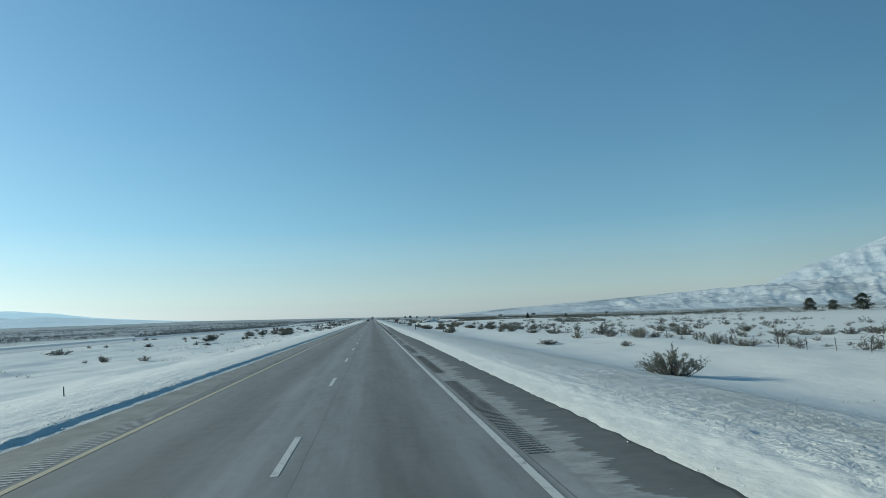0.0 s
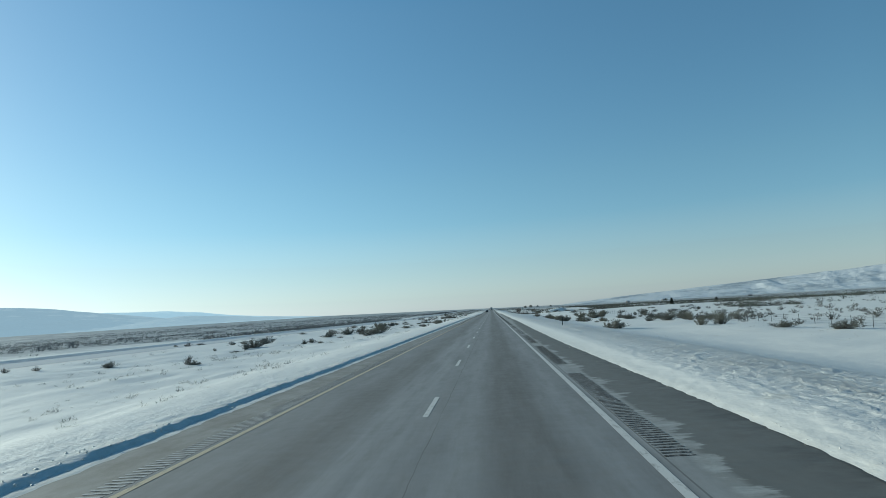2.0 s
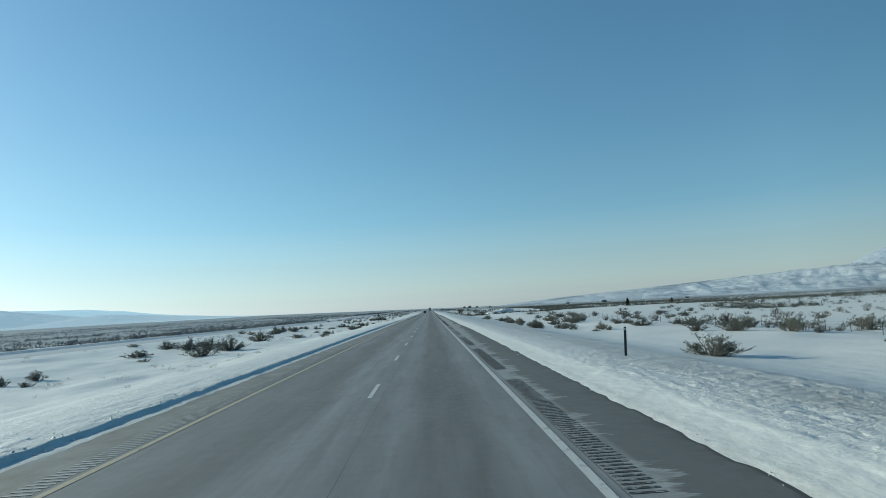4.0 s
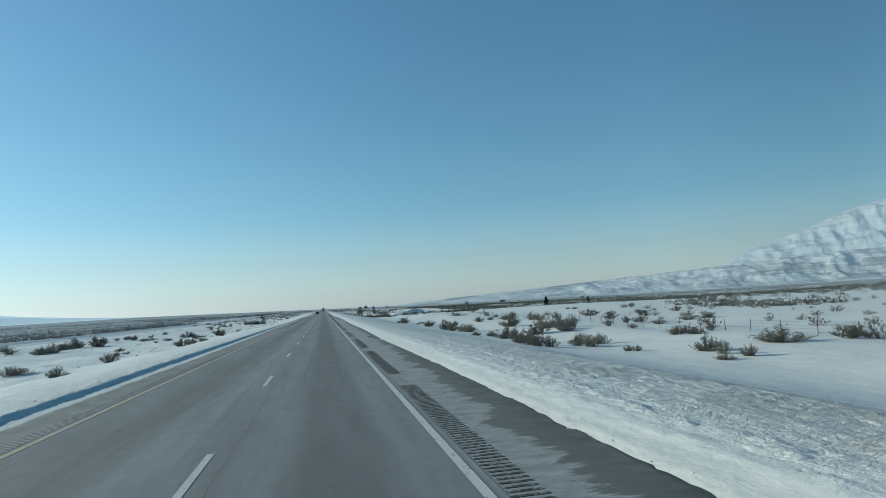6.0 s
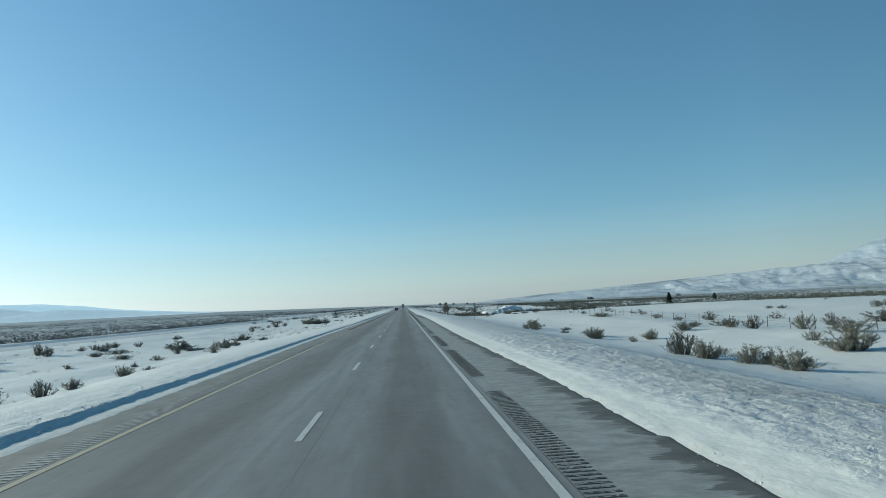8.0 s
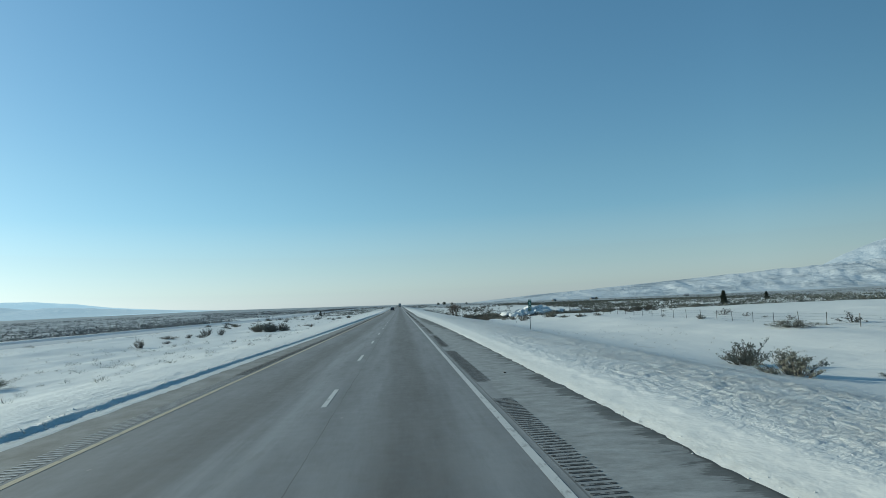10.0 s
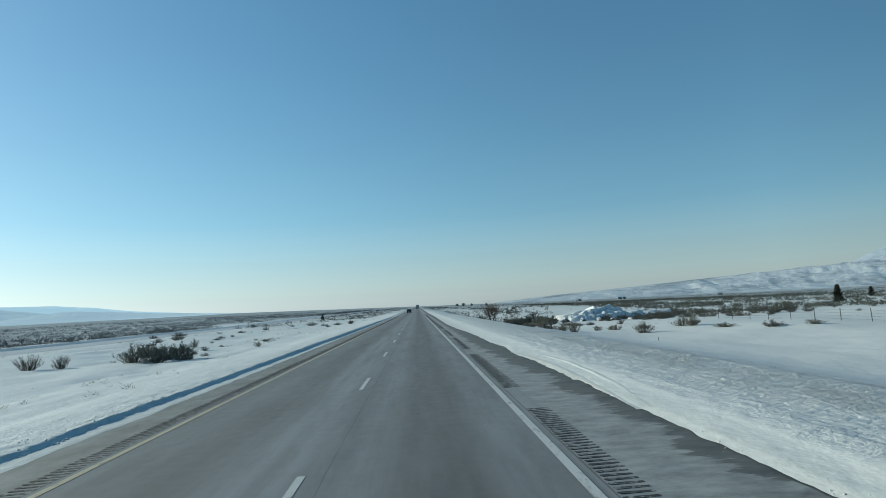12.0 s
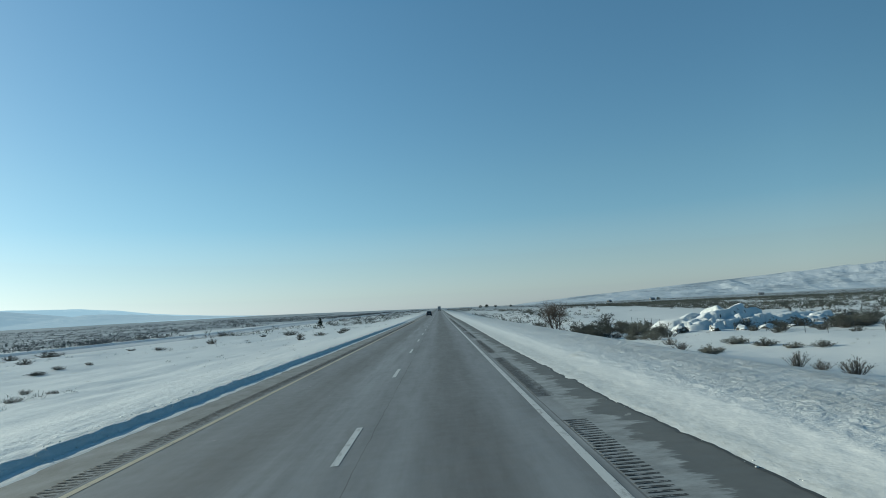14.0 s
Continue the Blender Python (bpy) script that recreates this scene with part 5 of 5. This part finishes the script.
# ---- small things on the shoulder ----
def lump(name, x, y, size, material, label, category, seed):
    bm = bmesh.new()
    box(bm, (1, 1, 1), (0, 0, 0.42), 0.09)
    bmesh.ops.subdivide_edges(bm, edges=bm.edges[:], cuts=1)
    for v in bm.verts:
        v.co += 0.10 * Vector((noise.noise(v.co * 2.2 + Vector((seed, 0, 0))), noise.noise(v.co * 2.2 + Vector((0, seed, 0))), 0.5 * noise.noise(v.co * 2 + Vector((0, 0, seed)))))
        v.co = Vector((v.co.x * size[0], v.co.y * size[1], v.co.z * size[2]))
    ob = new(name, solid(name, bm, material, True))
    ob.matrix_world = pose(x, y, float(rise(x, y)) + 0.002, 0, 0, seed * 23)
    tagged(ob, label, category)


lump("tyre_scrap", 5.12, 182.6, (0.27, 0.15, 0.055), BLACK_RUBBER, "black scrap of tyre rubber lying on the shoulder", "debris", 1)
lump("snow_clump", 4.88, 181.7, (0.16, 0.09, 0.025), SNOW, "small white clump of snow on the shoulder", "snow clump", 2)
lump("snow_clump", 4.99, 181.5, (0.19, 0.08, 0.025), SNOW, "small white clump of snow on the shoulder", "snow clump", 3)
lump("tyre_scrap", 4.9, 245.6, (0.12, 0.05, 0.03), BLACK_RUBBER, "thin black scrap of rubber lying on the shoulder", "debris", 4)
clump_rng = random.Random(31)
for k in range(9):
    y = clump_rng.uniform(6, 345)
    w = clump_rng.uniform(0.025, 0.045)
    lump("snow_clump", float(snow_edge(np.array(y))) - clump_rng.uniform(0.02, 0.25), y, (w, w * 1.2, w * 0.55), SNOW, "small white clump fallen from the snow edge", "snow clump", k + 5)


# ---- the ruts where a wheel ran through the snow edge ----
def rut(points, width, high):
    bm = bmesh.new()
    rows = []
    for i, (x, y) in enumerate(points):
        f = math.sin(math.pi * (i + 0.3) / (len(points) - 0.4))
        z = float(max(rise(x, y), snow_height(np.array(x), np.array(y)) - 0.01))
        rows.append([bm.verts.new((x + u * width, y, z + 0.003 + high * f * (1 - u * u) * (0.9 + 0.3 * noise.noise(Vector((x * 3, y * 3, u)))))) for u in (-1, -0.6, -0.2, 0.2, 0.6, 1)])
    for a, b in zip(rows, rows[1:]):
        for k in range(5):
            bm.faces.new((a[k], a[k + 1], b[k + 1], b[k]))
    ob = new("snow_ridge", solid("snow_ridge", bm, SNOW, True))
    tagged(ob, "low curved ridge of snow thrown up by a wheel", "snow ridge")


for xs, width, high in (((6.05, 6.28, 6.42, 6.50, 6.36, 5.85), 0.095, 0.026), ((5.80, 5.92, 5.98, 6.02, 5.93, 5.70), 0.110, 0.016)):
    rut([(float(np.interp(283.5 + 0.2 * k, (283.5, 286, 288.5, 292, 295, 298.5), xs)) + 0.025 * noise.noise(Vector((k * 0.3, width * 50, 0))), 283.5 + 0.2 * k) for k in range(76)], width, high)


# ---- crumbs of snow along the ploughed edges ----
def crumbs(name, count, place, label, seed):
    """Many small angular lumps of snow in one mesh."""
    rng = np.random.default_rng(seed)
    x, y, size = place(rng, count)
    z = np.maximum(snow_height(x, y), rise(x, y)) + size * 0.15
    base = np.array([(0, 0, 1), (1, 0, 0), (0, 1, 0), (-1, 0, 0), (0, -1, 0), (0, 0, -1)], float)
    co = base[None] * size[:, None, None] * rng.uniform(0.5, 1.2, (len(x), 6, 1)) + rng.normal(0, 0.15, (len(x), 6, 3)) * size[:, None, None]
    turn = rng.uniform(0, 6.28, len(x))
    cx, sx = np.cos(turn)[:, None], np.sin(turn)[:, None]
    co = np.stack([co[..., 0] * cx - co[..., 1] * sx + x[:, None], co[..., 0] * sx + co[..., 1] * cx + y[:, None], co[..., 2] * 0.8 + z[:, None]], -1)
    tri = np.array([(0, 1, 2), (0, 2, 3), (0, 3, 4), (0, 4, 1), (5, 2, 1), (5, 3, 2), (5, 4, 3), (5, 1, 4)])
    faces = (tri[None] + 6 * np.arange(len(x))[:, None, None]).reshape(-1)
    me = bpy.data.meshes.new(name)
    me.vertices.add(6 * len(x))
    me.vertices.foreach_set("co", co.reshape(-1).astype(np.float32))
    me.loops.add(len(faces))
    me.loops.foreach_set("vertex_index", faces.astype(np.int32))
    me.polygons.add(len(faces) // 3)
    me.polygons.foreach_set("loop_start", np.arange(0, len(faces), 3, dtype=np.int32))
    me.update(calc_edges=True)
    me.materials.append(SNOW)
    return tagged(new(name, me), label, "snow", kind="stuff")


def bank_crumbs(rng, count):
    y = rng.uniform(-4, 400, count)
    x = bank_edge(y) - rng.uniform(0.02, 1.0, count) ** 2 * 0.9 + 0.10
    return x, y, 0.010 + 0.034 * rng.uniform(0, 1, count) ** 3


def edge_crumbs(rng, count):
    y = rng.uniform(-4, 400, count)
    x = snow_edge(y) + 0.06 + rng.normal(0, 0.07, count)
    return x, y, 0.005 + 0.016 * rng.uniform(0, 1, count) ** 3


crumbs("bank_crumbs", 9000, bank_crumbs, "crumbled snow along the brow of the ploughed bank", 71)
crumbs("edge_crumbs", 4000, edge_crumbs, "crumbs of snow along the ragged snow edge", 72)


# ---- vehicles on the road ahead ----
CAR_PAINT = paint("dark_car_paint", (0.05, 0.065, 0.085), 0.3, 0.4, 0.3)
GLASS_DARK = paint("dark_glass", (0.015, 0.018, 0.022), 0.08, 0.0, 0.1)
TAIL_RED = paint("tail_lamp_red", (0.35, 0.02, 0.02), 0.25, 0.0, 0.1)
RIM = paint("alloy_rim", (0.35, 0.35, 0.36), 0.35, 0.9, 0.2)
WHITE_PANEL = paint("white_panel", (0.62, 0.62, 0.60), 0.5, 0.0, 0.2)
PLATE = paint("pale_plate", (0.55, 0.55, 0.52), 0.5, 0.0, 0.1)


def loft(bm, sections):
    """A closed body through rings of points."""
    rings = [[bm.verts.new(p) for p in ring] for ring in sections]
    n = len(rings[0])
    for a, b in zip(rings, rings[1:]):
        for k in range(n):
            bm.faces.new((a[k], a[(k + 1) % n], b[(k + 1) % n], b[k]))
    bm.faces.new(rings[0][::-1])
    bm.faces.new(rings[-1])
    return bm


def ring(y, half, low, high, round_=0.12):
    pts = []
    for sx, sz in ((1, -1), (1, 1), (-1, 1), (-1, -1)):
        cx, cz = sx * (half - round_), (high - round_ if sz > 0 else low + round_)
        base = {(1, -1): -90, (1, 1): 0, (-1, 1): 90, (-1, -1): 180}[(sx, sz)]
        for k in range(4):
            a = radians(base + 30 * k)
            pts.append((cx + round_ * math.cos(a), y, cz + round_ * math.sin(a)))
    return pts


def wheel(parent, x, y, r, w):
    bm = bmesh.new()
    bmesh.ops.create_cone(bm, cap_ends=True, segments=24, radius1=r, radius2=r, depth=w, matrix=pose(x, y, r, 0, 90, 0))
    bmesh.ops.bevel(bm, geom=[e for e in bm.edges if len(e.link_faces) == 2 and e.calc_face_angle() > 1], offset=0.03, segments=2, affect="EDGES")
    tyre = part("wheel", bm, BLACK_RUBBER, parent, "black rubber tyre")
    bm = bmesh.new()
    bmesh.ops.create_cone(bm, cap_ends=True, segments=16, radius1=r * 0.6, radius2=r * 0.55, depth=w + 0.02, matrix=pose(x, y, r, 0, 90, 0))
    part("rim", bm, RIM, tyre)


def suv(x, y):
    ob = thing("car", (x, y, float(rise(x, y)) + 0.005), "dark sport utility vehicle driving ahead along the highway", "car")
    bm = loft(bmesh.new(), [ring(-2.35, 0.88, 0.42, 0.98, 0.10), ring(-2.2, 0.95, 0.32, 1.08), ring(0.9, 0.96, 0.30, 1.06), ring(1.8, 0.94, 0.30, 0.98), ring(2.35, 0.85, 0.40, 0.85, 0.10)])
    part("body", bm, CAR_PAINT, ob, smooth=False)
    bm = loft(bmesh.new(), [ring(-2.22, 0.84, 1.0, 1.35, 0.08), ring(-1.95, 0.78, 1.0, 1.70, 0.10), ring(-0.2, 0.76, 1.0, 1.76, 0.12), ring(0.55, 0.76, 1.0, 1.68, 0.10), ring(1.15, 0.82, 1.0, 1.12, 0.05)])
    part("cabin", bm, CAR_PAINT, ob)
    bm = box(bmesh.new(), (1.32, 0.03, 0.44), (0, -2.155, 1.38), 0.01, (-23, 0, 0))
    part("rear_window", bm, GLASS_DARK, ob)
    for sx in (-1, 1):
        part("side_window", box(bmesh.new(), (0.02, 2.2, 0.40), (sx * 0.80, -0.6, 1.36), 0.008, (0, sx * -6, 0)), GLASS_DARK, ob)
        part("tail_light", box(bmesh.new(), (0.16, 0.06, 0.34), (sx * 0.80, -2.32, 1.02), 0.015), TAIL_RED, ob, "red tail lamp")
        part("mirror", box(bmesh.new(), (0.2, 0.1, 0.15), (sx * 1.02, 0.7, 1.12), 0.03), CAR_PAINT, ob)
        for wy in (-1.4, 1.45):
            wheel(ob, sx * 0.83, wy, 0.37, 0.24)
    part("bumper", box(bmesh.new(), (1.7, 0.14, 0.22), (0, -2.36, 0.52), 0.03), BLACK_RUBBER, ob)
    part("plate", box(bmesh.new(), (0.30, 0.015, 0.15), (0, -2.375, 0.82), 0.003), PLATE, ob, "plain pale rear plate")


suv(-1.9, 540.0)


def lorry(x, y):
    ob = thing("truck", (x, y, float(rise(x, y)) + 0.005), "distant pale box truck driving far ahead along the highway", "truck")
    part("cargo_box", loft(bmesh.new(), [ring(-6, 1.28, 1.1, 3.9, 0.06), ring(6, 1.28, 1.1, 3.9, 0.06)]), WHITE_PANEL, ob)
    part("rear_door", box(bmesh.new(), (2.3, 0.03, 2.5), (0, -6.02, 2.5), 0.01), paint("grey_door", (0.32, 0.33, 0.34), 0.6), ob)
    part("cab", loft(bmesh.new(), [ring(6.4, 1.2, 0.8, 3.6, 0.15), ring(7.6, 1.2, 0.8, 3.3, 0.2), ring(9.0, 1.0, 0.8, 1.9, 0.2)]), CAR_PAINT, ob)
    part("underrun_bar", box(bmesh.new(), (2.3, 0.1, 0.12), (0, -5.9, 0.6), 0.02), STEEL, ob)
    for sx in (-1, 1):
        part("tail_light", box(bmesh.new(), (0.22, 0.05, 0.12), (sx * 0.95, -6.0, 0.95), 0.01), TAIL_RED, ob, "red tail lamp")
        for wy in (-4.8, -3.6, 5.9, 7.6):
            wheel(ob, sx * 1.02, wy, 0.5, 0.42)


lorry(1.9, 860.0)


# ---- far farmhouses ----
HOUSE_WALL = paint("weathered_siding", (0.14, 0.13, 0.12), 0.7)
HOUSE_ROOF = paint("snowy_roof", (0.30, 0.31, 0.33), 0.8)


def farmhouse(x, y, turn, size):
    ob = thing("farmhouse", on_snow(x, y), "small weathered farmhouse with a snow-covered gable roof", "house", "far farmhouses", turn)
    w, d, h = size
    part("wall", box(bmesh.new(), (w, d, h), (0, 0, h / 2 - 0.2)), HOUSE_WALL, ob)
    bm = bmesh.new()
    a = [bm.verts.new(p) for p in ((-w / 2 - 0.4, -d / 2 - 0.4, h - 0.2), (w / 2 + 0.4, -d / 2 - 0.4, h - 0.2), (w / 2 + 0.4, d / 2 + 0.4, h - 0.2), (-w / 2 - 0.4, d / 2 + 0.4, h - 0.2), (-w / 2 - 0.4, 0, h + d * 0.35), (w / 2 + 0.4, 0, h + d * 0.35))]
    for f in ((0, 1, 5, 4), (2, 3, 4, 5), (0, 4, 3), (1, 2, 5), (3, 2, 1, 0)):
        bm.faces.new([a[k] for k in f])
    part("roof", bm, HOUSE_ROOF, ob)
    for k in (-0.3, 0.3):
        win = part("window", box(bmesh.new(), (1.3, 0.08, 1.1), (k * w, -d / 2 - 0.02, h * 0.5), 0.02), SIGN_WHITE, ob)
        part("pane", box(bmesh.new(), (1.1, 0.04, 0.9), (k * w, -d / 2 - 0.06, h * 0.5)), GLASS_DARK, win)
    part("door", box(bmesh.new(), (1.0, 0.08, 2.1), (0, -d / 2 - 0.02, 0.85), 0.02), TWIG, ob)


farmhouse(345, 1320, 12, (7, 5, 2.2))
farmhouse(480, 1240, -20, (7, 5, 2.2))
farmhouse(270, 1300, 40, (7, 5, 2.2))
